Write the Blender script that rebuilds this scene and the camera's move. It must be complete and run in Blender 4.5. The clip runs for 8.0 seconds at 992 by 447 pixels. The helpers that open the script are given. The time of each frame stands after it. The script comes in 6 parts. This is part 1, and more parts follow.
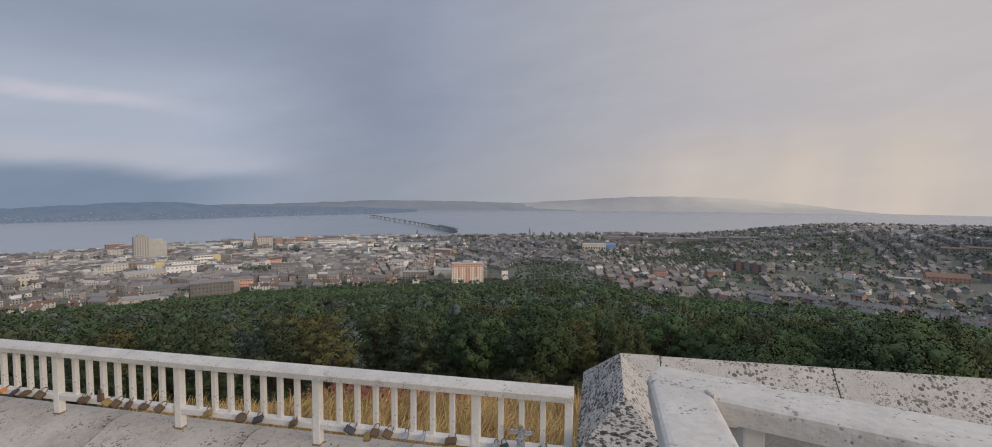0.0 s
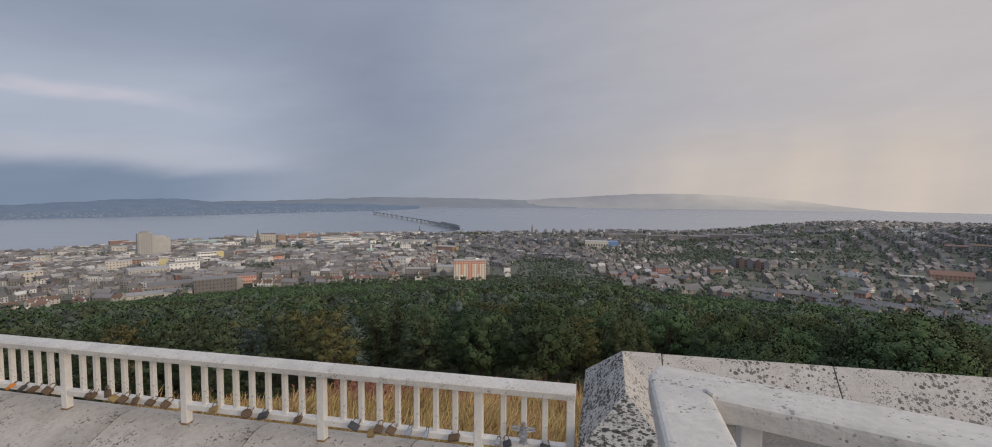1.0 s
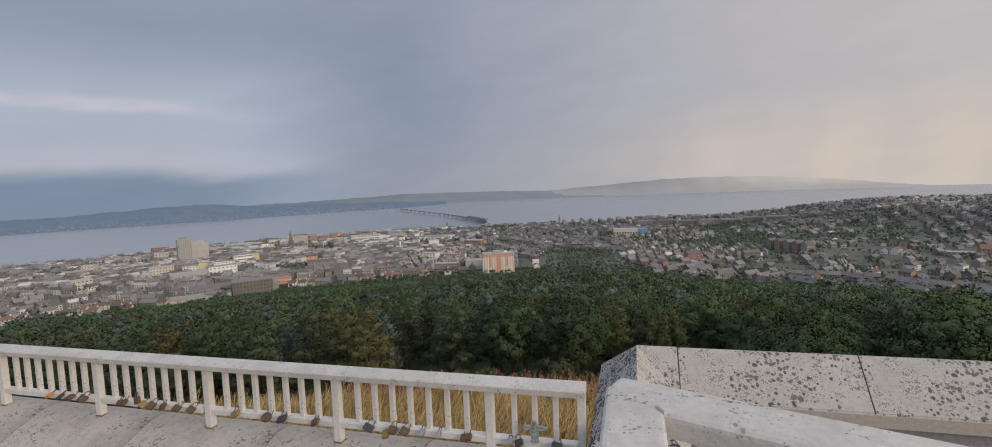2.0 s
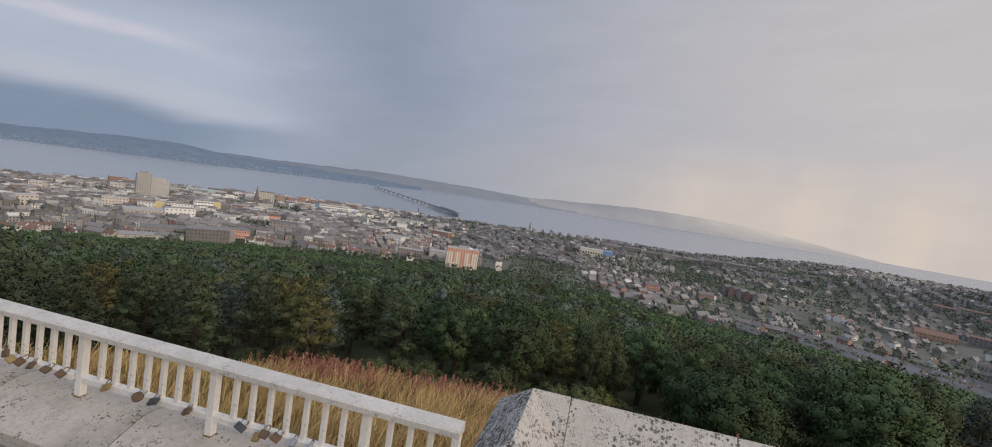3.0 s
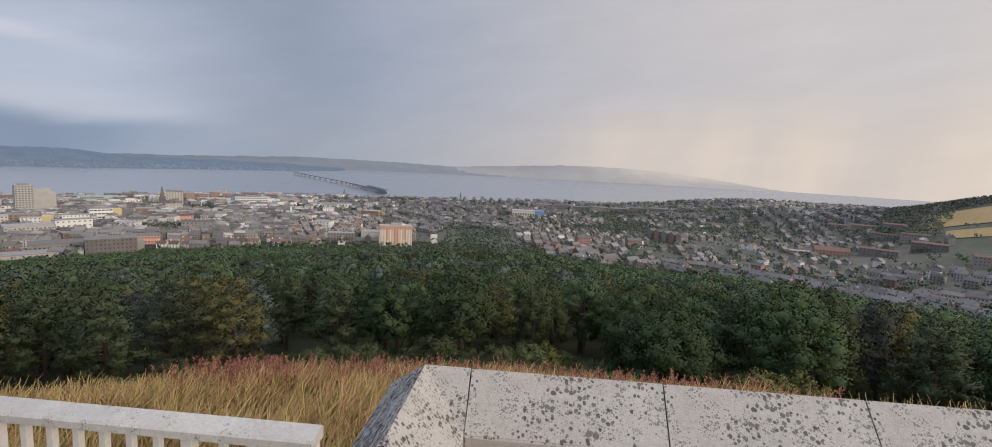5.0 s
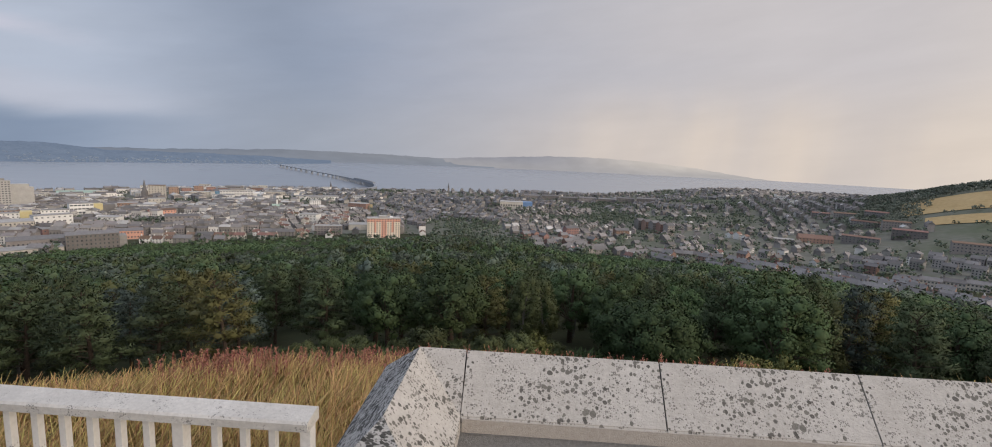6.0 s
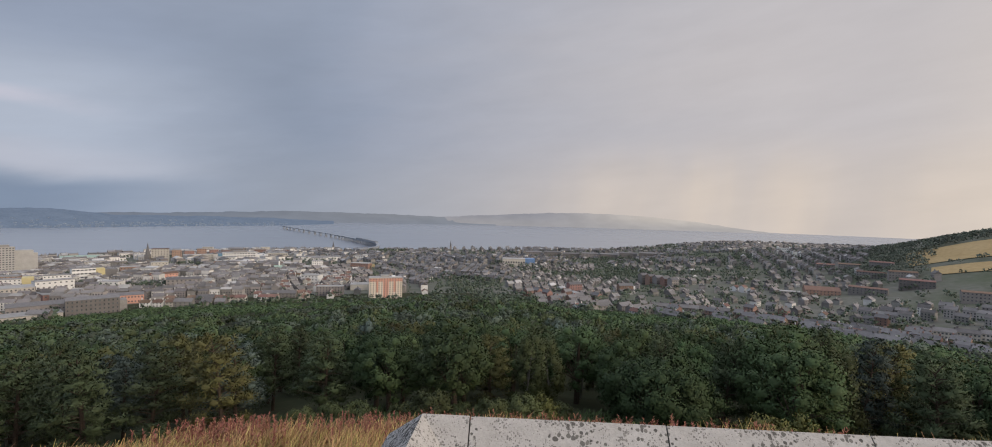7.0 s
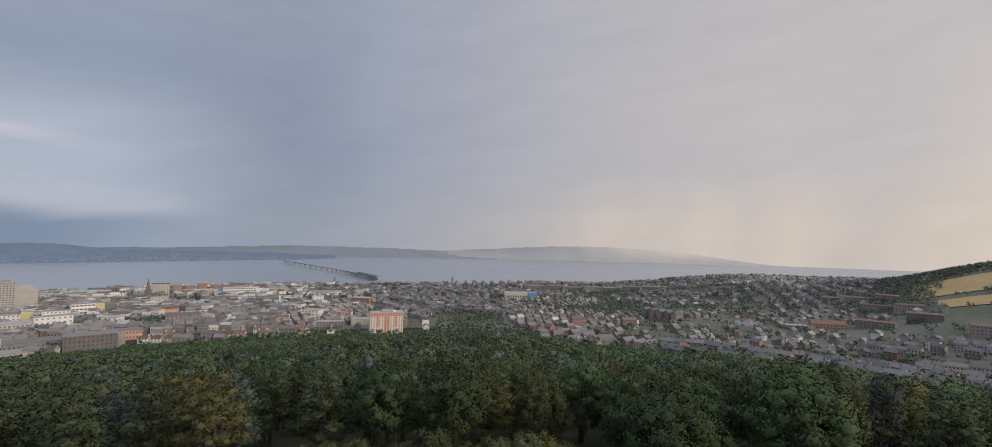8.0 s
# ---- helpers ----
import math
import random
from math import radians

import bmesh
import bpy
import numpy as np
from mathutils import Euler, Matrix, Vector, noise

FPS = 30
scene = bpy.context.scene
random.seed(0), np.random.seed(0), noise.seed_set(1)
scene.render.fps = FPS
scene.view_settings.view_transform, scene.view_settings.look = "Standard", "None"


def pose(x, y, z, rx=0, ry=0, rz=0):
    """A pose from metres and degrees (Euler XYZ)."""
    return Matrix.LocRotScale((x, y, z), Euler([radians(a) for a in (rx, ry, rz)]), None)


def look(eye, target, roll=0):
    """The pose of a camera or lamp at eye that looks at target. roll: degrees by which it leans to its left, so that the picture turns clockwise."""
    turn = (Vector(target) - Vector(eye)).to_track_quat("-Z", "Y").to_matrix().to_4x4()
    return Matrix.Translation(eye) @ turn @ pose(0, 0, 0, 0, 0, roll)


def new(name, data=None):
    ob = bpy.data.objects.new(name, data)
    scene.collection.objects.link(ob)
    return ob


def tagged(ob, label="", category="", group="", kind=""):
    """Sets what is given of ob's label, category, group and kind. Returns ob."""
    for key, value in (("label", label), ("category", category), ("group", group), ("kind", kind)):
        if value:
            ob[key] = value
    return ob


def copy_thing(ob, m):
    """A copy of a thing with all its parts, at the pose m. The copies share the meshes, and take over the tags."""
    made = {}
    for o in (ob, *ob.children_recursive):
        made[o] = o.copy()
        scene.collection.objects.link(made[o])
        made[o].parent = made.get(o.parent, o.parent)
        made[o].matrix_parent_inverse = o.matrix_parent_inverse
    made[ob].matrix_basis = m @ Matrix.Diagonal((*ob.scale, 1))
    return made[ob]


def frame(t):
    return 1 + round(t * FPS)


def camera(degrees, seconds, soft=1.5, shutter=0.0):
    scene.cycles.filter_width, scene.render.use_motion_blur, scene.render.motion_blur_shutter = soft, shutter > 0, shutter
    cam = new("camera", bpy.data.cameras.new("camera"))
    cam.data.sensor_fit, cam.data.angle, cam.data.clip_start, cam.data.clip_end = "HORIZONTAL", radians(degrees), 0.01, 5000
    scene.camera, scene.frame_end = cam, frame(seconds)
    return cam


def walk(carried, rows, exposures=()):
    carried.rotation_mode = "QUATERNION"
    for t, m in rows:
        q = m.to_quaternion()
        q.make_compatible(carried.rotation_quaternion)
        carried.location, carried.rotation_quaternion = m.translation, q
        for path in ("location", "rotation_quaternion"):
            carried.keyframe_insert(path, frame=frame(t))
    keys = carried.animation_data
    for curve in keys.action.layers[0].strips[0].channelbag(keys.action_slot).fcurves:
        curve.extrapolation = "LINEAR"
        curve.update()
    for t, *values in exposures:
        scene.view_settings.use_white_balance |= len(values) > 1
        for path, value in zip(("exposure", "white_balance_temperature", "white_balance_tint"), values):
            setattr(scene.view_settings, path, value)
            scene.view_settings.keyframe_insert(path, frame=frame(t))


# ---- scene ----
cam = camera(89.76, 8.0, soft=0.95)
# seconds, x, y, z, yaw, pitch, roll; the terrace floor is z = 0
PATH = [
    (0, 0.000, 0.000, 2.100, -0.00, -3.31, -0.21),
    (0.5, 0.001, -0.022, 2.113, 0.04, -3.43, -0.29),
    (1, -0.003, -0.018, 2.110, 0.28, -3.65, -0.28),
    (1.5, 0.003, -0.007, 2.104, 1.56, -3.95, -0.33),
    (1.7, 0.040, -0.013, 2.121, 2.59, -4.28, 3.81),
    (2.8, 0.391, 0.106, 2.278, 2.60, -4.83, -7.71),
    (3.0, 0.435, 0.083, 2.336, 0.73, -4.50, -8.87),
    (3.5, 0.580, 0.369, 2.305, -1.46, -3.99, -5.84),
    (4.0, 0.733, 0.501, 2.313, -2.02, -4.20, 1.19),
    (4.5, 0.832, 0.682, 2.190, -6.03, -5.47, 2.04),
    (4.7, 0.835, 0.680, 2.183, -6.92, -6.06, -2.38),
    (5.8, 0.807, 0.719, 2.088, -9.15, -8.88, -2.51),
    (6.2, 0.804, 0.701, 2.108, -9.12, -6.61, -2.46),
    (6.5, 0.805, 0.678, 2.118, -9.13, -4.55, -2.19),
    (7.0, 0.802, 0.663, 2.131, -8.98, -1.56, -1.45),
    (7.5, 0.816, 0.676, 2.129, -8.90, 1.66, -1.31),
    (8.0, 0.823, 0.683, 2.126, -8.78, 2.31, -1.26),
]
walk(cam, [(t, pose(x, y, z, 90 + pitch, roll, yaw)) for t, x, y, z, yaw, pitch, roll in PATH],
     [(0, 0.06), (1.5, 0.06), (3.0, 0.16), (4.0, 0.26), (4.5, 0.29), (6.0, 0.25), (7.0, 0.17), (8.0, 0.12)])

EYE = 2.1            # height of the lens over the terrace floor
TURN = -12.15        # the parapets run at this yaw
WATER = -140.0 + EYE

# ---------------------------------------------------------------- world and sun
world = bpy.data.worlds.new("evening_sky")
scene.world = world
world.use_nodes = True
wn, wl = world.node_tree.nodes, world.node_tree.links
wn.clear()


def wmath(op, a, b=None, c=None):
    n = wn.new("ShaderNodeMath")
    n.operation = op
    for i, v in enumerate((a, b, c)):
        if v is None:
            continue
        if isinstance(v, (int, float)):
            n.inputs[i].default_value = v
        else:
            wl.new(v, n.inputs[i])
    return n.outputs[0]


def wstep(v, lo, hi, a=0.0, b=1.0):
    n = wn.new("ShaderNodeMapRange")
    n.interpolation_type = "SMOOTHSTEP"
    wl.new(v, n.inputs["Value"])
    for k, x in zip(("From Min", "From Max", "To Min", "To Max"), (lo, hi, a, b)):
        n.inputs[k].default_value = x
    return n.outputs["Result"]


def wmix(f, a, b):
    n = wn.new("ShaderNodeMix")
    n.data_type = "RGBA"
    for sock, v in zip((n.inputs[0], n.inputs[6], n.inputs[7]), (f, a, b)):
        if isinstance(v, tuple):
            sock.default_value = (*v, 1)
        elif isinstance(v, (int, float)):
            sock.default_value = v
        else:
            wl.new(v, sock)
    return n.outputs[2]


def wnoise(vec, scale, detail=4.0, rough=0.5):
    n = wn.new("ShaderNodeTexNoise")
    n.inputs["Scale"].default_value = scale
    n.inputs["Detail"].default_value = detail
    n.inputs["Roughness"].default_value = rough
    wl.new(vec, n.inputs["Vector"])
    return n.outputs["Fac"]


tc = wn.new("ShaderNodeTexCoord")
sep = wn.new("ShaderNodeSeparateXYZ")
wl.new(tc.outputs["Generated"], sep.inputs[0])
az0 = wmath("MULTIPLY", wmath("ARCTAN2", wmath("MULTIPLY", sep.outputs[0], -1.0), sep.outputs[1]), 57.2958)
el0 = wmath("MULTIPLY", wmath("ARCSINE", sep.outputs[2]), 57.2958)
# wisps: cloud noise drawn out sideways, which also bends the edges of the layers
comb = wn.new("ShaderNodeCombineXYZ")
wl.new(wmath("MULTIPLY", az0, 0.035), comb.inputs[0])
wl.new(wmath("MULTIPLY", wmath("ADD", el0, wmath("MULTIPLY", az0, 0.12)), 0.13), comb.inputs[1])
wisp = wnoise(comb.outputs[0], 1.0, 6.0, 0.52)
wisp_fine = wnoise(comb.outputs[0], 3.2, 5.0, 0.55)
bend = wmath("MULTIPLY", wmath("SUBTRACT", wisp, 0.5), 1.0)
az = wmath("ADD", az0, wmath("MULTIPLY", bend, 16.0))
el = wmath("ADD", el0, wmath("MULTIPLY", bend, 4.5))
# vertical rain shafts
shaft = wn.new("ShaderNodeCombineXYZ")
wl.new(wmath("ADD", wmath("MULTIPLY", az0, 0.12), wmath("MULTIPLY", el0, 0.012)), shaft.inputs[0])
wl.new(wmath("MULTIPLY", el0, 0.03), shaft.inputs[1])
rain = wnoise(shaft.outputs[0], 1.0, 3.0, 0.5)

# slate cloud towards the firth, thinning to pale grey westward
cloud = wmix(wstep(az, 22, -42), (0.262, 0.308, 0.405), (0.500, 0.474, 0.484))
cloud = wmix(wmath("MULTIPLY", wstep(az, 4, 14), wstep(az, 30, 18)), cloud, (0.248, 0.290, 0.375))
cloud = wmix(wmath("MULTIPLY", wstep(el, 12, 26), wstep(az, -30, 40, 0.1, 0.5)), cloud, (0.34, 0.375, 0.465))
# brighter opening under the cloud in the east
low_east = wmath("MULTIPLY", wstep(az, 12, 32), wstep(el, 16.5, 8.6))
cloud = wmix(low_east, cloud, (0.395, 0.44, 0.53))
streak_mid = wmath("SUBTRACT", el, wmath("ADD", wmath("MULTIPLY", az0, 0.07), 5.3))
streak = wmath("MULTIPLY", wmath("MULTIPLY", wstep(streak_mid, -0.9, 0.0), wstep(streak_mid, 1.3, 0.2)), wstep(az0, 26, 40))
cloud = wmix(wmath("MULTIPLY", streak, wstep(wisp_fine, 0.35, 0.65, 0.35, 0.9)), cloud, (0.52, 0.51, 0.585))
pale = wmath("MULTIPLY", wmath("MULTIPLY", wstep(el, 5.2, 3.6), wstep(el, 1.6, 2.8)), wstep(az, 16, 38))
cloud = wmix(wmath("MULTIPLY", pale, 0.6), cloud, (0.455, 0.463, 0.53))
bank = wmath("MULTIPLY", wstep(el, 3.3, 1.1), wstep(az, 13, 36))
cloud = wmix(bank, cloud, (0.205, 0.258, 0.352))
# haze at the foot of the sky, warm in the west
haze_mid = wmath("MULTIPLY", wmath("MULTIPLY", wstep(el0, 9, 0), wstep(az0, 30, 10)), 0.65)
cloud = wmix(haze_mid, cloud, wmix(wstep(az0, 14, -24), (0.315, 0.340, 0.392), (0.50, 0.452, 0.424)))
glow = wmath("MULTIPLY", wmath("MULTIPLY", wstep(el0, 9.5, 1.5), wstep(az0, -6, -34)), wstep(rain, 0.34, 0.68, 0.38, 1.0))
cloud = wmix(glow, cloud, (0.615, 0.535, 0.470))
west = wmath("MULTIPLY", wstep(az0, -44, -75), wstep(el0, 30, 3))
cloud = wmix(wmath("MULTIPLY", west, 0.8), cloud, (0.86, 0.72, 0.55))
# fine unevenness
vary = wmath("ADD", wmath("MULTIPLY", wisp_fine, 0.16), 0.92)
# the cloud is thinner and brighter overhead, as an overcast sky is
vary = wmath("MULTIPLY", vary, wstep(el0, 27, 68, 1.0, 2.7))
bright = wn.new("ShaderNodeVectorMath")
bright.operation = "SCALE"
wl.new(cloud, bright.inputs[0])
wl.new(vary, bright.inputs["Scale"])
# open sky above the cloud adds a little
sky = wn.new("ShaderNodeTexSky")
sky.sky_type = "NISHITA"
sky.sun_disc = False
sky.sun_elevation = radians(14)
sky.sun_rotation = radians(134)
bg_cloud = wn.new("ShaderNodeBackground")
bg_cloud.inputs["Strength"].default_value = 0.97
wl.new(bright.outputs[0], bg_cloud.inputs["Color"])
bg_sky = wn.new("ShaderNodeBackground")
bg_sky.inputs["Strength"].default_value = 0.12
wl.new(sky.outputs[0], bg_sky.inputs["Color"])
mixw = wn.new("ShaderNodeMixShader")
wl.new(wstep(el0, 40, 80, 0.0, 0.15), mixw.inputs[0])
wl.new(bg_cloud.outputs[0], mixw.inputs[1])
wl.new(bg_sky.outputs[0], mixw.inputs[2])
outw = wn.new("ShaderNodeOutputWorld")
wl.new(mixw.outputs[0], outw.inputs[0])

sun = new("sun", bpy.data.lights.new("sun", "SUN"))
sun.data.energy, sun.data.angle, sun.data.color = 1.6, radians(24), (1.0, 0.855, 0.71)
sun.matrix_world = look((44, -42, 17), (0, 0, 0))


# ---------------------------------------------------------------- materials
def hsh(c):
    return (*c, 1.0)


def material(name, c1, c2, scale=8.0, rough=0.8, bump=0.0, bump_scale=60.0, spots=None, spot_scale=30.0,
             spot_cut=0.6, per_object=0.0, per_island=0.0, metal=0.0, fine=False, stain=None, coord="Object", stretch=None):
    """Two tones broken up at two scales, optional dark growth in spots, stains, and unevenness from thing to thing."""
    m = bpy.data.materials.new(name)
    m.use_nodes = True
    n, l = m.node_tree.nodes, m.node_tree.links
    b = n["Principled BSDF"]
    b.inputs["Roughness"].default_value = rough
    b.inputs["Metallic"].default_value = metal
    if rough >= 0.8:
        b.inputs["Specular IOR Level"].default_value = 0.2
    t = n.new("ShaderNodeTexCoord")
    vec = t.outputs[coord]
    if stretch:
        mp = n.new("ShaderNodeMapping")
        mp.inputs["Scale"].default_value = stretch
        l.new(vec, mp.inputs[0])
        vec = mp.outputs[0]

    def tex(s, d=5.0, r=0.55):
        x = n.new("ShaderNodeTexNoise")
        x.inputs["Scale"].default_value, x.inputs["Detail"].default_value, x.inputs["Roughness"].default_value = s, d, r
        l.new(vec, x.inputs["Vector"])
        return x.outputs["Fac"]

    def ramp(f, lo, hi):
        x = n.new("ShaderNodeMapRange")
        x.inputs["From Min"].default_value, x.inputs["From Max"].default_value = lo, hi
        l.new(f, x.inputs["Value"])
        return x.outputs["Result"]

    def mix(f, a, c, mode="MIX"):
        x = n.new("ShaderNodeMix")
        x.data_type, x.blend_type = "RGBA", mode
        for sock, v in zip((x.inputs[0], x.inputs[6], x.inputs[7]), (f, a, c)):
            if isinstance(v, (int, float)):
                sock.default_value = v
            elif isinstance(v, tuple):
                sock.default_value = hsh(v)
            else:
                l.new(v, sock)
        return x.outputs[2]

    col = mix(ramp(tex(scale), 0.3, 0.7), c1, c2)
    grain = ramp(tex(scale * 9, 3.0), 0.25, 0.75)
    col = mix(0.35, col, mix(grain, tuple(v * 0.72 for v in c1), tuple(min(1, v * 1.18) for v in c2)))
    if stain:
        col = mix(ramp(tex(scale * 0.33, 6.0, 0.65), 0.5, 0.78), col, stain)
    def growth(col, scale_, cut, reach, share):
        """Blotches of lichen, each a warped disc of its own size, gathered in patches."""
        v = n.new("ShaderNodeTexVoronoi")
        v.inputs["Scale"].default_value = scale_
        v.inputs["Randomness"].default_value = 1.0
        warp = n.new("ShaderNodeMix")
        warp.data_type = "VECTOR"
        warp.inputs[0].default_value = 0.4 / scale_
        l.new(vec, warp.inputs[4])
        nz = n.new("ShaderNodeTexNoise")
        nz.inputs["Scale"].default_value = scale_ * 2.0
        nz.inputs["Detail"].default_value = 3.0
        l.new(vec, nz.inputs["Vector"])
        l.new(nz.outputs["Color"], warp.inputs[5])
        l.new(warp.outputs[1], v.inputs["Vector"])
        sp = n.new("ShaderNodeSeparateColor")
        l.new(v.outputs["Color"], sp.inputs[0])
        patch = ramp(tex(scale_ * 0.085, 5.0, 0.62), cut - 0.13, cut + 0.13)
        lim = n.new("ShaderNodeMath")
        lim.operation = "MULTIPLY_ADD"
        l.new(sp.outputs[0], lim.inputs[0])
        lim.inputs[1].default_value = reach
        lim.inputs[2].default_value = -0.12
        lim2 = n.new("ShaderNodeMath")
        lim2.operation = "MULTIPLY"
        l.new(lim.outputs[0], lim2.inputs[0])
        l.new(patch, lim2.inputs[1])
        on = n.new("ShaderNodeMapRange")
        sub = n.new("ShaderNodeMath")
        sub.operation = "SUBTRACT"
        l.new(lim2.outputs[0], sub.inputs[0])
        l.new(v.outputs["Distance"], sub.inputs[1])
        on.inputs["From Min"].default_value, on.inputs["From Max"].default_value = -0.03, 0.09
        on.inputs["To Max"].default_value = share
        l.new(sub.outputs[0], on.inputs["Value"])
        tone = mix(sp.outputs[1], tuple(x * 0.7 for x in spots), tuple(min(1, x * 2.0) for x in spots))
        return mix(on.outputs[0], col, tone)

    if spots:
        col = growth(col, spot_scale, spot_cut, 1.05, 0.92)
        if fine:
            col = growth(col, spot_scale * 2.3, spot_cut - 0.01, 0.95, 0.7)
            col = growth(col, spot_scale * 0.6, spot_cut + 0.07, 0.9, 0.9)
    if per_object or per_island:
        if per_object:
            src = n.new("ShaderNodeObjectInfo").outputs["Random"]
        else:
            src = n.new("ShaderNodeNewGeometry").outputs["Random Per Island"]
        h = n.new("ShaderNodeHueSaturation")
        amount = per_object or per_island
        a = n.new("ShaderNodeMapRange")
        a.inputs["To Min"].default_value, a.inputs["To Max"].default_value = 1 - amount, 1 + amount
        l.new(src, a.inputs["Value"])
        l.new(a.outputs[0], h.inputs["Value"])
        w = n.new("ShaderNodeTexWhiteNoise")
        w.noise_dimensions = "1D"
        l.new(src, w.inputs["W"])
        a2 = n.new("ShaderNodeMapRange")
        a2.inputs["To Min"].default_value, a2.inputs["To Max"].default_value = 0.5 - 0.09 * amount, 0.5 + 0.09 * amount
        l.new(w.outputs["Value"], a2.inputs["Value"])
        l.new(a2.outputs[0], h.inputs["Hue"])
        l.new(col, h.inputs["Color"])
        col = h.outputs["Color"]
    l.new(col, b.inputs["Base Color"])
    if bump:
        bp = n.new("ShaderNodeBump")
        bp.inputs["Strength"].default_value = bump
        bp.inputs["Distance"].default_value = 0.01
        l.new(tex(bump_scale, 6.0, 0.6), bp.inputs["Height"])
        l.new(bp.outputs[0], b.inputs["Normal"])
    return m


def leaf_material(name, c1, c2, rough=0.65, amount=0.12):
    m = material(name, c1, c2, scale=0.24, rough=rough, per_island=amount)
    b = m.node_tree.nodes["Principled BSDF"]
    b.inputs["Specular IOR Level"].default_value = 0.2
    n, l = m.node_tree.nodes, m.node_tree.links
    src = b.inputs["Base Color"].links[0].from_socket
    info = n.new("ShaderNodeObjectInfo")
    h = n.new("ShaderNodeHueSaturation")
    a = n.new("ShaderNodeMapRange")
    a.inputs["To Min"].default_value, a.inputs["To Max"].default_value = 0.66, 1.42
    l.new(info.outputs["Random"], a.inputs["Value"])
    l.new(a.outputs[0], h.inputs["Value"])
    w = n.new("ShaderNodeTexWhiteNoise")
    w.noise_dimensions = "1D"
    l.new(info.outputs["Random"], w.inputs["W"])
    a2 = n.new("ShaderNodeMapRange")
    a2.inputs["To Min"].default_value, a2.inputs["To Max"].default_value = 0.482, 0.514
    l.new(w.outputs["Value"], a2.inputs["Value"])
    l.new(a2.outputs[0], h.inputs["Hue"])
    l.new(src, h.inputs["Color"])
    l.new(h.outputs["Color"], b.inputs["Base Color"])
    return m


granite = material("weathered_granite", (0.40, 0.375, 0.34), (0.50, 0.475, 0.44), scale=5, rough=0.9, bump=0.5, bump_scale=90,
                   spots=(0.085, 0.080, 0.07), spot_scale=42, spot_cut=0.495, fine=True, stain=(0.36, 0.34, 0.31))
granite_dark = material("lichened_granite", (0.34, 0.33, 0.315), (0.47, 0.455, 0.43), scale=6, rough=0.95, bump=0.7, bump_scale=70,
                        spots=(0.04, 0.04, 0.037), spot_scale=40, spot_cut=0.40, fine=True, stain=(0.25, 0.25, 0.25), stretch=(1, 1, 2.5))
granite_wall = material("picked_granite", (0.22, 0.22, 0.22), (0.36, 0.36, 0.36), scale=60, rough=0.95, bump=0.9, bump_scale=160)
fascia_stone = material("buff_granite_edge", (0.36, 0.32, 0.28), (0.48, 0.44, 0.39), scale=40, rough=0.95, bump=0.6, bump_scale=150)
coping_smooth = material("worn_pale_coping", (0.40, 0.37, 0.33), (0.52, 0.48, 0.43), scale=4, rough=0.9, bump=0.3, bump_scale=60,
                         spots=(0.10, 0.095, 0.08), spot_scale=60, spot_cut=0.56, fine=True, stain=(0.235, 0.215, 0.185))
paving = material("grey_paving", (0.20, 0.21, 0.22), (0.28, 0.29, 0.30), scale=3, rough=0.9, bump=0.3)
white_paint = material("chipped_white_paint", (0.62, 0.60, 0.565), (0.71, 0.69, 0.66), scale=5, rough=0.55, bump=0.15, bump_scale=40,
                       spots=(0.16, 0.14, 0.12), spot_scale=130, spot_cut=0.62, stain=(0.52, 0.49, 0.44))
rail_paint = material("old_white_rail_paint", (0.48, 0.455, 0.415), (0.60, 0.575, 0.53), scale=7, rough=0.6, bump=0.35, bump_scale=60,
                      spots=(0.20, 0.19, 0.175), spot_scale=150, spot_cut=0.55, stain=(0.38, 0.365, 0.34))
rust = material("rust_film", (0.20, 0.12, 0.06), (0.30, 0.19, 0.10), scale=30, rough=0.8)
brass = material("tarnished_brass", (0.30, 0.20, 0.08), (0.42, 0.30, 0.12), scale=40, rough=0.45, metal=0.7)
lock_brown = material("rusted_lock", (0.10, 0.065, 0.04), (0.17, 0.11, 0.065), scale=40, rough=0.7, metal=0.3)
lock_dark = material("dark_lock", (0.03, 0.03, 0.033), (0.06, 0.06, 0.065), scale=40, rough=0.5)
lock_orange = material("orange_lock", (0.55, 0.16, 0.02), (0.65, 0.24, 0.04), scale=40, rough=0.5)
steel = material("dull_steel", (0.36, 0.36, 0.37), (0.5, 0.5, 0.5), scale=40, rough=0.4, metal=0.9)
clear_plastic = material("clear_wrap", (0.6, 0.62, 0.66), (0.75, 0.77, 0.8), scale=10, rough=0.25)
_cb = clear_plastic.node_tree.nodes["Principled BSDF"]
_cb.inputs["Transmission Weight"].default_value = 0.85
_cb.inputs["Roughness"].default_value = 0.12
joint_dark = material("open_joint", (0.05, 0.048, 0.045), (0.09, 0.085, 0.08), scale=20, rough=1.0)

dry_grass = material("dry_grass", (0.33, 0.215, 0.08), (0.60, 0.43, 0.19), scale=0.5, rough=0.8, per_island=0.45)
green_grass = material("rough_green_grass", (0.07, 0.085, 0.025), (0.15, 0.15, 0.05), scale=0.5, rough=0.8, per_island=0.3)
fireweed = material("seeding_fireweed", (0.27, 0.105, 0.07), (0.42, 0.20, 0.14), scale=2, rough=0.85, per_island=0.3)
pine_leaf = leaf_material("pine_needles", (0.045, 0.062, 0.030), (0.088, 0.112, 0.052))
pine_olive = leaf_material("pale_pine_needles", (0.085, 0.085, 0.030), (0.155, 0.145, 0.055))
pine_blue = leaf_material("bluish_pine_needles", (0.050, 0.072, 0.058), (0.10, 0.125, 0.10))
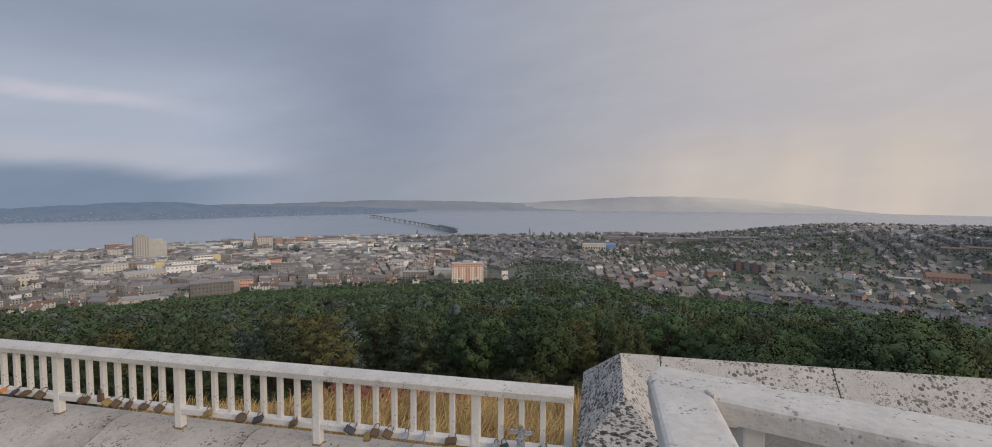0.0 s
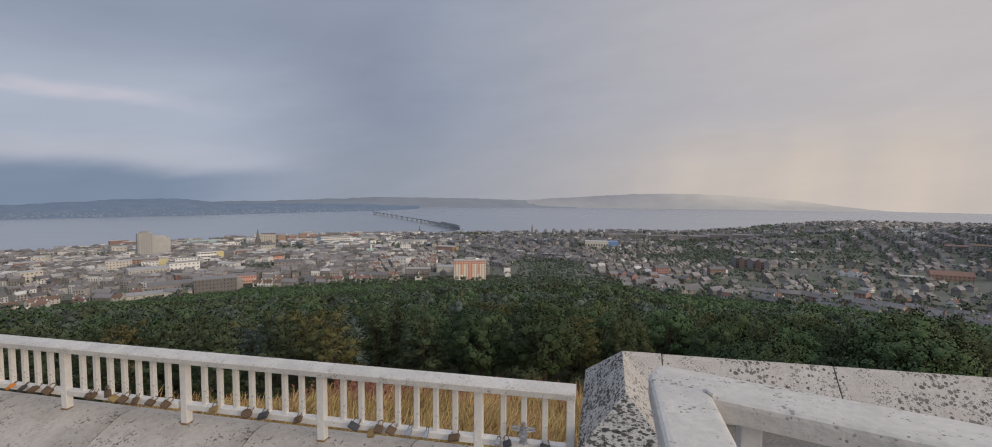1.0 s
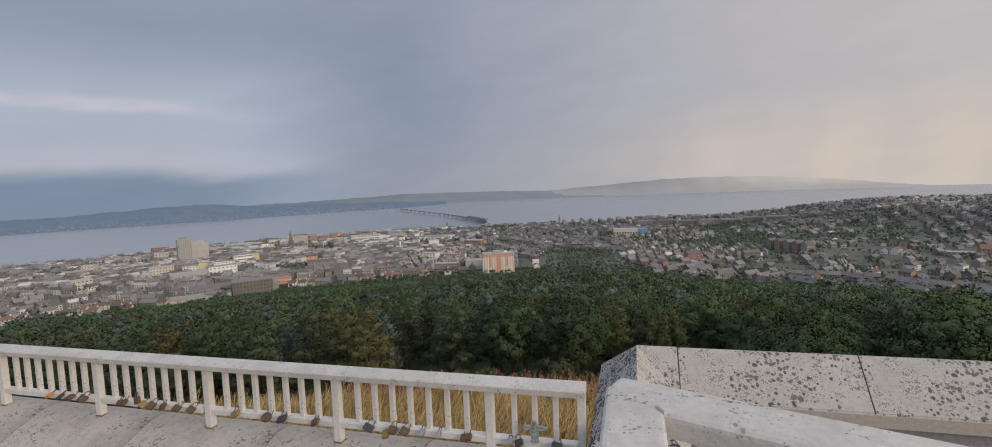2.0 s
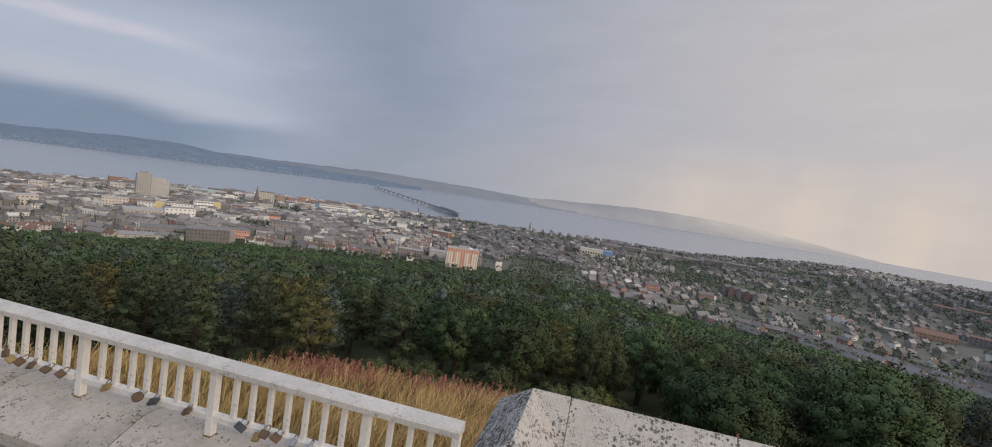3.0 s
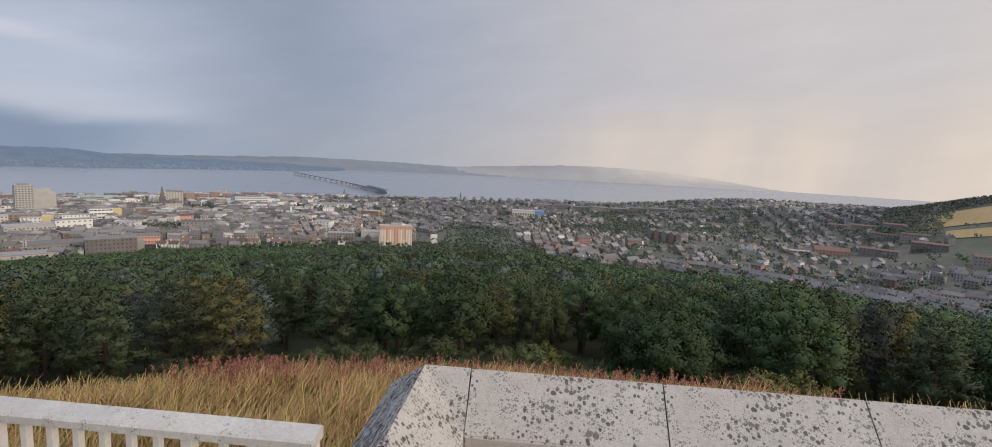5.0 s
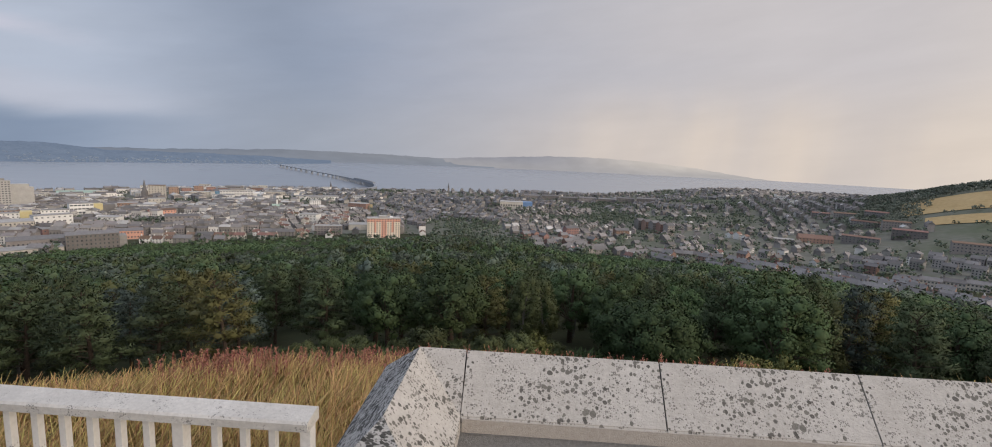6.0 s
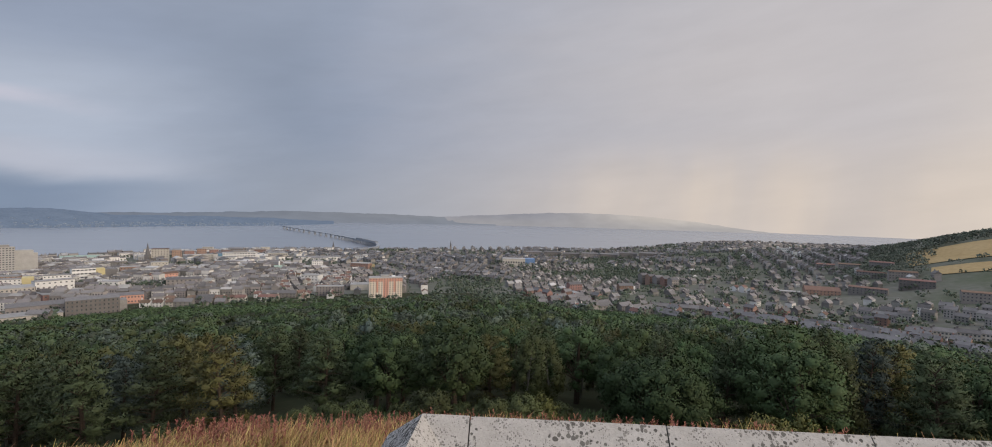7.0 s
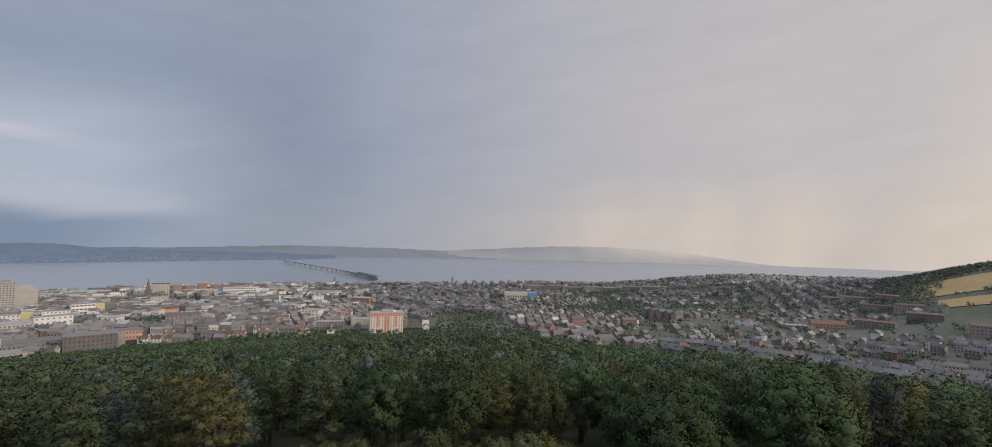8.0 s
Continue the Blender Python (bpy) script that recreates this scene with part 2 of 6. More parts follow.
broad_leaf = leaf_material("broad_leaves", (0.036, 0.060, 0.023), (0.072, 0.108, 0.042))
birch_leaf = leaf_material("birch_leaves", (0.055, 0.070, 0.028), (0.102, 0.114, 0.046))
yellow_leaf = leaf_material("yellowing_leaves", (0.075, 0.085, 0.024), (0.13, 0.125, 0.04))
# paler leaf copies for far trees: distance haze painted into the colour
far_leaf = leaf_material("haze_paled_leaves", (0.045, 0.076, 0.034), (0.098, 0.136, 0.060))
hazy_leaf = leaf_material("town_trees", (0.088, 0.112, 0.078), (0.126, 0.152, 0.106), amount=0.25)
hill_leaf = leaf_material("haze_paled_hill_leaves", (0.105, 0.124, 0.095), (0.142, 0.162, 0.122), amount=0.2)
bark = material("pine_bark", (0.06, 0.045, 0.034), (0.11, 0.08, 0.06), scale=6, rough=0.95, bump=0.6, bump_scale=25)
pale_bark = material("birch_bark", (0.12, 0.11, 0.10), (0.22, 0.21, 0.19), scale=6, rough=0.9)

# darkened ground: shade under the trees is put into this colour
slope_ground = material("hill_ground", (0.028, 0.036, 0.017), (0.055, 0.056, 0.028), scale=0.12, rough=1.0, stain=(0.03, 0.04, 0.018))
sandstone = material("grey_sandstone", (0.19, 0.175, 0.165), (0.28, 0.262, 0.248), scale=0.15, rough=0.9, per_object=0.3)
brick_red = material("red_brick", (0.26, 0.165, 0.135), (0.36, 0.24, 0.20), scale=0.2, rough=0.9, per_object=0.2)
render_white = material("white_render", (0.70, 0.69, 0.67), (0.80, 0.79, 0.77), scale=0.2, rough=0.85, per_object=0.1)
render_cream = material("cream_render", (0.48, 0.45, 0.40), (0.60, 0.565, 0.505), scale=0.2, rough=0.85, per_object=0.12)
yellow_clad = material("yellow_cladding", (0.52, 0.44, 0.22), (0.60, 0.52, 0.29), scale=0.2, rough=0.7)
blue_clad = material("blue_cladding", (0.13, 0.23, 0.42), (0.18, 0.30, 0.50), scale=0.2, rough=0.5)
teal_glass = material("teal_glazing", (0.10, 0.20, 0.28), (0.16, 0.28, 0.38), scale=0.2, rough=0.25)
orange_clad = material("salmon_tower_cladding", (0.62, 0.33, 0.25), (0.70, 0.40, 0.31), scale=0.15, rough=0.8)
cream_clad = material("cream_tower_cladding", (0.70, 0.61, 0.50), (0.80, 0.71, 0.60), scale=0.15, rough=0.8)
concrete = material("pale_concrete", (0.36, 0.35, 0.335), (0.47, 0.46, 0.44), scale=0.15, rough=0.9)
slate = material("grey_slate", (0.12, 0.116, 0.117), (0.19, 0.181, 0.179), scale=0.4, rough=0.7, per_object=0.3)
slate_brown = material("brown_roof_tiles", (0.15, 0.095, 0.075), (0.22, 0.145, 0.115), scale=0.4, rough=0.85, per_object=0.25)
flat_roof = material("pale_flat_roof", (0.30, 0.29, 0.28), (0.42, 0.41, 0.39), scale=0.15, rough=0.9, per_object=0.25)
green_roof = material("copper_green_roof", (0.26, 0.36, 0.30), (0.36, 0.46, 0.39), scale=0.2, rough=0.7)
window_dark = material("window_glass", (0.07, 0.075, 0.085), (0.13, 0.135, 0.145), scale=0.5, rough=0.2, per_object=0.4)
street = material("streets_and_yards", (0.10, 0.118, 0.075), (0.195, 0.186, 0.17), scale=0.012, rough=0.95, stain=(0.085, 0.108, 0.06))
# stone and roof tones raised, in part to paint haze over the town
stuff_wall = material("town_walls", (0.24, 0.222, 0.21), (0.36, 0.34, 0.325), scale=0.02, rough=0.9, per_island=0.45)
stuff_white = material("town_pale_walls", (0.56, 0.54, 0.52), (0.74, 0.72, 0.69), scale=0.02, rough=0.9, per_island=0.2)
stuff_roof = material("town_roofs", (0.150, 0.143, 0.140), (0.232, 0.218, 0.211), scale=0.02, rough=0.8, per_island=0.4)
stubble = material("stubble_field", (0.36, 0.26, 0.12), (0.45, 0.335, 0.175), scale=0.02, rough=1.0)
# iron made paler and bluer, painting in the haze over the water
bridge_iron = material("haze_paled_ironwork", (0.26, 0.28, 0.31), (0.32, 0.34, 0.37), scale=0.05, rough=0.8)


def haze_glow_material(name, c1, c2, share, scale):
    """Far things behind miles of damp air: its haze painted in as a share of emission."""
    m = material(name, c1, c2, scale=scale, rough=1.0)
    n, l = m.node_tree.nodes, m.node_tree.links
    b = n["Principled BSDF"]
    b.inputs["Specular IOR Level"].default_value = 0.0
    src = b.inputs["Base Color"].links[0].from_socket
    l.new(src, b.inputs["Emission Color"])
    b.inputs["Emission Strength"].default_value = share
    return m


def painted_haze_material(name, near, far, az_near, az_far, z_low, z_high, veil):
    """Hills miles off in rain: the damp air's haze painted as emission, thicker towards one bearing and down at the
    water.
    """
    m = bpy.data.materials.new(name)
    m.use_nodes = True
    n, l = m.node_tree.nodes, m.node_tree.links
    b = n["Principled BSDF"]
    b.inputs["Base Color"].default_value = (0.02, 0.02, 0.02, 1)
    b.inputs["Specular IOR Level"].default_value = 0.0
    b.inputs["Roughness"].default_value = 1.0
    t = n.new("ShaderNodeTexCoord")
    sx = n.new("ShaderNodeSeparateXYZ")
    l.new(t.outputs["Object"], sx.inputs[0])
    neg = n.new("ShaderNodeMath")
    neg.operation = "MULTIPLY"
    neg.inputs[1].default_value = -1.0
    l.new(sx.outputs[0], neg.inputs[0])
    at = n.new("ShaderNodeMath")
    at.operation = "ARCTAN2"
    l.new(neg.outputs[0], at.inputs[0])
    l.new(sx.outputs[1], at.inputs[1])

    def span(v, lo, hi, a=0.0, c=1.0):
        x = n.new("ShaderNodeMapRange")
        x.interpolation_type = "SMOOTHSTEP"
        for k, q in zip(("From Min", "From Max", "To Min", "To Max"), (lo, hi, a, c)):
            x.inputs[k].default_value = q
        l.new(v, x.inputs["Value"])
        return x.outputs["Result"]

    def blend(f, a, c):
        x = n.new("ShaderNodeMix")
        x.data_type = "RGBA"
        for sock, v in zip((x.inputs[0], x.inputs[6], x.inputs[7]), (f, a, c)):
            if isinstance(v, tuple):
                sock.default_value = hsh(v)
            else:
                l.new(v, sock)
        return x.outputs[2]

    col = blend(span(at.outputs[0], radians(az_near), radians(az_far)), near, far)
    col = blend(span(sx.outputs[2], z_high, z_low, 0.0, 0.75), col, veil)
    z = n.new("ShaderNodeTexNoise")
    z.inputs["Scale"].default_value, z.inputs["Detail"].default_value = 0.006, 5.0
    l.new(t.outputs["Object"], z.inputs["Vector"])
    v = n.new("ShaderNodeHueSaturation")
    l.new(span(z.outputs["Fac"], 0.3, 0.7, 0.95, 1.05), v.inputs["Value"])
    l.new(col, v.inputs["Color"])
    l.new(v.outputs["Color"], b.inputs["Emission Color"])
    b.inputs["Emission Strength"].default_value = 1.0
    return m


# woods of the far shore, blued by haze painted into their colour
hill_near = haze_glow_material("wooded_shore_painted_haze", (0.088, 0.116, 0.158), (0.116, 0.146, 0.190), 0.5, 0.012)
hill_far = painted_haze_material("far_hills_painted_haze", (0.125, 0.150, 0.195), (0.20, 0.21, 0.235), 30, -4, -140, -45, (0.175, 0.195, 0.235))
hill_west = painted_haze_material("west_hills_painted_haze", (0.235, 0.236, 0.265), (0.49, 0.447, 0.405), -12, -30, -140, -30, (0.30, 0.292, 0.302))

water_mat = bpy.data.materials.new("firth_water")
water_mat.use_nodes = True
_n, _l = water_mat.node_tree.nodes, water_mat.node_tree.links
_b = _n["Principled BSDF"]
_b.inputs["Base Color"].default_value = (0.25, 0.275, 0.305, 1)
_b.inputs["Roughness"].default_value = 0.22
_t = _n.new("ShaderNodeTexCoord")
_m = _n.new("ShaderNodeMapping")
_m.inputs["Scale"].default_value = (0.004, 0.02, 0.01)
_l.new(_t.outputs["Object"], _m.inputs[0])
_z = _n.new("ShaderNodeTexNoise")
_z.inputs["Scale"].default_value, _z.inputs["Detail"].default_value = 1.0, 8.0
_l.new(_m.outputs[0], _z.inputs["Vector"])
_r = _n.new("ShaderNodeMapRange")
_r.inputs["To Min"].default_value, _r.inputs["To Max"].default_value = 0.22, 0.28
_l.new(_z.outputs["Fac"], _r.inputs["Value"])
_l.new(_r.outputs[0], _b.inputs["Roughness"])
_bp = _n.new("ShaderNodeBump")
_bp.inputs["Strength"].default_value, _bp.inputs["Distance"].default_value = 0.03, 2.0
_l.new(_z.outputs["Fac"], _bp.inputs["Height"])
_l.new(_bp.outputs[0], _b.inputs["Normal"])


# ---------------------------------------------------------------- mesh helpers
def part(name, bm, mat, parent=None, label=""):
    """Link a bmesh (or mesh) as one object, under a thing or a part where given."""
    if isinstance(bm, bmesh.types.BMesh):
        me = bpy.data.meshes.new(name)
        bm.normal_update()
        bm.to_mesh(me)
        bm.free()
        me.materials.append(mat)
    else:
        me = bm
    ob = new(name, me)
    if parent is not None:
        ob.parent = parent
    if label:
        ob["label"] = label
    return ob


def thing(name, label, category, at=None, group="", kind=""):
    e = new(name)
    if at is not None:
        e.matrix_world = at
    return tagged(e, label, category, group, kind)


def box_into(bm, x0, x1, y0, y1, z0, z1, m=None, bevel=0.0):
    g = bmesh.ops.create_cube(bm, size=1.0)
    vs = g["verts"]
    for v in vs:
        v.co = Vector(((x0 + x1) / 2 + v.co.x * (x1 - x0), (y0 + y1) / 2 + v.co.y * (y1 - y0), (z0 + z1) / 2 + v.co.z * (z1 - z0)))
    if bevel:
        es = list({e for v in vs for e in v.link_edges})
        r = bmesh.ops.bevel(bm, geom=es, offset=bevel, segments=2, affect="EDGES", profile=0.6)
        vs = list({v for f in r["faces"] for v in f.verts} | {v for v in vs if v.is_valid})
    if m is not None:
        bmesh.ops.transform(bm, matrix=m, verts=[v for v in vs if v.is_valid])
    return bm


def box(x0, x1, y0, y1, z0, z1, bevel=0.0):
    return box_into(bmesh.new(), x0, x1, y0, y1, z0, z1, None, bevel)


def solid(verts, faces):
    bm = bmesh.new()
    vs = [bm.verts.new(v) for v in verts]
    for f in faces:
        bm.faces.new([vs[i] for i in f])
    bmesh.ops.recalc_face_normals(bm, faces=bm.faces)
    return bm


def mesh_of(name, verts, faces, mat):
    me = bpy.data.meshes.new(name)
    me.from_pydata([tuple(v) for v in verts], [], faces)
    me.materials.append(mat)
    me.update()
    return me


def fast_mesh(name, verts, loops, size, mat, normals=None):
    """A mesh of many equal polygons from arrays."""
    me = bpy.data.meshes.new(name)
    nf = len(loops) // size
    me.vertices.add(len(verts))
    me.vertices.foreach_set("co", np.asarray(verts, dtype=np.float32).ravel())
    me.loops.add(len(loops))
    me.loops.foreach_set("vertex_index", np.asarray(loops, dtype=np.int32))
    me.polygons.add(nf)
    me.polygons.foreach_set("loop_start", np.arange(0, nf * size, size, dtype=np.int32))
    me.polygons.foreach_set("loop_total", np.full(nf, size, dtype=np.int32))
    me.materials.append(mat)
    me.update(calc_edges=True)
    me.polygons.foreach_set("use_smooth", [normals is not None] * nf)
    if normals is not None:
        me.normals_split_custom_set_from_vertices(normals)
    return me


def facing(v, out):
    """Turn triangles so that they face along out (one direction a triangle)."""
    t = v.reshape(-1, 3, 3)
    g = np.cross(t[:, 1] - t[:, 0], t[:, 2] - t[:, 0])
    flip = (g * out).sum(1) < 0
    t[flip] = t[flip][:, ::-1]
    return t.reshape(-1, 3)


def tube(points, radii, sides=7):
    """A tapered limb through points."""
    bm = bmesh.new()
    rings = []
    for i, (p, r) in enumerate(zip(points, radii)):
        a, b = points[max(i - 1, 0)], points[min(i + 1, len(points) - 1)]
        d = (Vector(b) - Vector(a)).normalized()
        q = d.to_track_quat("Z", "Y")
        rings.append([bm.verts.new(Vector(p) + q @ Vector((r * math.cos(k * 2 * math.pi / sides), r * math.sin(k * 2 * math.pi / sides), 0))) for k in range(sides)])
    for a, b in zip(rings, rings[1:]):
        for k in range(sides):
            bm.faces.new((a[k], a[(k + 1) % sides], b[(k + 1) % sides], b[k]))
    bm.faces.new(rings[0][::-1])
    bm.faces.new(rings[-1])
    return bm


def join(bms):
    out = bmesh.new()
    for b in bms:
        me = bpy.data.meshes.new("tmp")
        b.to_mesh(me)
        b.free()
        out.from_mesh(me)
        bpy.data.meshes.remove(me)
    return out


# ---------------------------------------------------------------- the land
R_KNOT = [0, 3.2, 5, 8, 12, 15, 20, 30, 45, 60, 100, 150, 300, 400, 500, 640, 800, 1000, 1300, 1600, 1900, 2100]
Z_KNOT = [-3.1, -3.1, -3.4, -4.25, -5.5, -6.75, -9.0, -13.4, -19.0, -23.8, -33.5, -42, -65, -83, -99.5, -116.5, -121, -126, -131, -136, -139, -140]


def smooth(v):
    w = np.clip(v, 0, 1)
    return w * w * (3 - 2 * w)


def shore(az):
    """Distance of the near shore by bearing (degrees to the left of straight ahead)."""
    return np.interp(az, [-60, -35, -20, -8, 5, 26, 45, 60], [2500, 2250, 1850, 1715, 1640, 1560, 1450, 1420])


def land(r, az):
    z = np.interp(r, R_KNOT, Z_KNOT)
    z = z + smooth((-az - 18) / 22) * 42 * smooth((r - 700) / 900) * smooth((2500 - r) / 500)
    z = z + 86 * np.exp(-((az + 57) / 7) ** 2 / 2) * np.exp(-((r - 1300) / 280) ** 2 / 2)
    z = z + np.where(az < -8, 1.5, 0.75) * np.clip((az + 8) / 48, -1.2, 1.2) ** 2 * smooth(r / 10) * smooth((50 - r) / 25)
    z = z - 14 * smooth((r - shore(az)) / 60)
    z = z - smooth((np.abs(az) - 70) / 40) * np.clip(r - 30, 0, 60) * 0.05
    return z + EYE


def place(az, r, dz=0.0):
    a = radians(az)
    return Vector((-math.sin(a) * r, math.cos(a) * r, float(land(r, az)) + dz))


def polar_sheet(name, rs, azs, height, mat):
    rr, aa = np.meshgrid(rs, azs, indexing="ij")
    zz = height(rr, aa)
    a = np.radians(aa)
    v = np.stack([-np.sin(a) * rr, np.cos(a) * rr, zz], -1).reshape(-1, 3)
    ni, nj = len(rs), len(azs)
    i, j = np.meshgrid(np.arange(ni - 1), np.arange(nj - 1), indexing="ij")
    q = np.stack([i * nj + j, i * nj + j + 1, (i + 1) * nj + j + 1, (i + 1) * nj + j], -1).reshape(-1)
    me = fast_mesh(name, v, q, 4, mat)
    me.polygons.foreach_set("use_smooth", [True] * len(me.polygons))
    return new(name, me)


def bumps(r, az):
    return 0.12 * np.sin(r * 1.3 + az * 0.31) * np.sin(az * 0.23 - r * 0.4) * np.clip((r - 4) / 4, 0, 1)


AZ_ALL = np.concatenate([np.arange(-180, -62, 6.0), np.arange(-62, 62, 1.0), np.arange(62, 181, 6.0)])
ground = polar_sheet("ground", np.concatenate([[0.01], np.geomspace(2.5, 700, 90)]), AZ_ALL, lambda r, a: land(r, a) + bumps(r, a), slope_ground)
tagged(ground, "rough hill slope of grass and scrub under trees", "ground", kind="structure")
town_ground = polar_sheet("ground_town", np.concatenate([np.linspace(700, 2600, 80), [4950]]), AZ_ALL, land, street)
tagged(town_ground, "grey streets and yards of the low town", "ground", kind="structure")
water = polar_sheet("water", np.linspace(1400, 4950, 12), np.arange(-180, 181, 6.0), lambda r, a: 0 * r + WATER, water_mat)
tagged(water, "calm grey-blue tidal firth under evening cloud", "water", kind="structure")


def hill_range(name, az_lo, az_hi, r_shore, top, mat, label, depth=420, rough=6.0, seed=0.0):
    """A far ridge: foot at the shore, rising to an uneven crest line."""
    azs = np.arange(az_lo, az_hi + 0.01, 0.25)
    base = r_shore(azs)
    crest = top(azs)
    wob = np.array([noise.fractal(Vector((a * 0.35 + seed, seed, 0.3)), 0.6, 2.2, 5) for a in azs])
    fine = np.array([noise.fractal(Vector((a * 2.1 + seed, seed, 0.7)), 0.5, 2.2, 3) for a in azs])
    verts, nj = [], len(azs)
    steps = [0, 0.12, 0.3, 0.5, 0.7, 0.88, 1.0]
    for k in steps:
        rr = np.minimum(base + depth * k, 4930)
        zz = WATER - 3 + (crest + EYE + rough * wob * k + 1.6 * fine * (0.3 + k) - WATER) * smooth(0.15 * (k > 0) + k * 0.85)
        a = np.radians(azs)
        verts.append(np.stack([-np.sin(a) * rr, np.cos(a) * rr, zz], -1))
    ni = len(steps)
    i, j = np.meshgrid(np.arange(ni - 1), np.arange(nj - 1), indexing="ij")
    q = np.stack([i * nj + j, i * nj + j + 1, (i + 1) * nj + j + 1, (i + 1) * nj + j], -1).reshape(-1)
    ob = new(name, fast_mesh(name, np.concatenate(verts), q, 4, mat))
    return tagged(ob, label, "hills", kind="structure")


def by_angle(knots, angles, r):
    """Crest heights from the eye by bearing."""
    return lambda az: np.tan(np.radians(np.interp(az, knots, angles))) * r


FAR_AZ = [9, 12, 16, 22, 28.5, 29.5, 31.5, 34, 37, 44, 75]
FAR_EL = [-1.95, -1.75, -1.5, -1.33, -1.3, -1.12, -0.92, -0.78, -0.82, -1.2, -1.6]
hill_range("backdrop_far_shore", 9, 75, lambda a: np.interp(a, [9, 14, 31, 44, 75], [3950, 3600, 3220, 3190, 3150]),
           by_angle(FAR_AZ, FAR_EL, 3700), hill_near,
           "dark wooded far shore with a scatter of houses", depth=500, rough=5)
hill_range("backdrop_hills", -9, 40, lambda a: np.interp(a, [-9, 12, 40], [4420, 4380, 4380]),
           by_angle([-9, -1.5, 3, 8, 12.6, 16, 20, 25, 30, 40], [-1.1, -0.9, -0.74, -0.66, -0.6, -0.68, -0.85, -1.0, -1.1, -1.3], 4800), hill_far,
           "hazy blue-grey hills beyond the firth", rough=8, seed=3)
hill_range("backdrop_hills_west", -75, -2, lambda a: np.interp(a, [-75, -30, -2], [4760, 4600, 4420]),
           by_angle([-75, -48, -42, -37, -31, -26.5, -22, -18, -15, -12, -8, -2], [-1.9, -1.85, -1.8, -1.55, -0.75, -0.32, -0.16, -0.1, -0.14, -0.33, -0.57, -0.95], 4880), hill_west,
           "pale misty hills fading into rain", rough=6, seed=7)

# ---------------------------------------------------------------- terrace and parapets
FORE = pose(0, 0, 0, 0, 0, TURN)     # along the parapet, outward, up

terrace = part("floor", box(-14, 14, -12, 2.43, -0.3, 0.0), paving)
terrace.matrix_world = FORE
tagged(terrace, "grey paved viewing terrace", "floor", kind="structure")
terrace_bay = part("floor_bay", box(0.345, 14, 2.43, 3.255, -0.3, 0.0), paving)
terrace_bay.matrix_world = FORE
tagged(terrace_bay, "grey paving in the projecting bay", "floor", kind="structure")
plinth = part("floor_plinth", box(-14, 14, -12, 1.0, 0.004, 0.70, 0.01), granite_wall)
plinth.matrix_world = FORE
tagged(plinth, "raised granite step behind the guard rail", "step", kind="structure")

wall_low = part("wall_low", box(-14, 0.36, 2.43, 2.86, -3.2, 0.355), granite_wall)
wall_low.matrix_world = FORE
tagged(wall_low, "low picked granite parapet wall under the railing", "wall", kind="structure")
wall_bay = part("wall_bay", box(0.345, 14, 3.255, 3.60, -3.2, 0.69), granite_wall)
wall_bay.matrix_world = FORE
tagged(wall_bay, "dark picked granite parapet wall of the bay", "wall", kind="structure")
wall_return = part("wall_return", box(-0.06, 0.342, 2.45, 3.60, -3.2, 0.70), granite_wall)
wall_return.matrix_world = FORE
tagged(wall_return, "short granite return wall at the bay's corner", "wall", kind="structure")

GAP = 0.004


def low_slab(s0, s1):
    """Coping slab under the railing: outer drip, a rounded back, long inward slope, square front edge."""
    prof = [(2.36, 0.355), (2.36, 0.428), (2.372, 0.440), (2.50, 0.500), (2.62, 0.553), (2.68, 0.572), (2.75, 0.575), (2.83, 0.560), (2.90, 0.52), (2.93, 0.44), (2.93, 0.355)]
    k = len(prof)
    v = [(s0 + GAP, a, b) for a, b in prof] + [(s1 - GAP, a, b) for a, b in prof]
    f = [(i, (i + 1) % k, k + (i + 1) % k, k + i) for i in range(k)] + [tuple(range(k))[::-1], tuple(range(k, 2 * k))]
    return solid(v, f)


coping_low = thing("coping_low", "worn pale stone coping below the white railing", "coping", FORE, kind="structure")
slab_mesh = None
for i in range(-13, 3):
    s0 = -2.17 + 1.05 * i
    s1 = s0 + 1.05
    if s0 > -0.2:
        continue
    s1 = min(s1, -0.075) if s0 < -0.2 < s1 else s1
    if i == -13 or s1 < s0 + 1.04:
        part("coping_stone", low_slab(s0, s1), coping_smooth, coping_low)
    else:
        if slab_mesh is None:
            first = part("coping_stone", low_slab(0, 1.05), coping_smooth, coping_low)
            slab_mesh = first.data
            first.location.x = s0
        else:
            o = part("coping_stone", slab_mesh, None, coping_low)
            o.location.x = s0
seams = bmesh.new()
for i in range(-12, 3):
    s = -2.17 + 1.05 * i
    if s < -0.2:
        box_into(seams, s - 0.006, s + 0.006, 2.40, 2.90, 0.36, 0.425)
part("joint", seams, joint_dark, coping_low, "dark open joints between the stones")


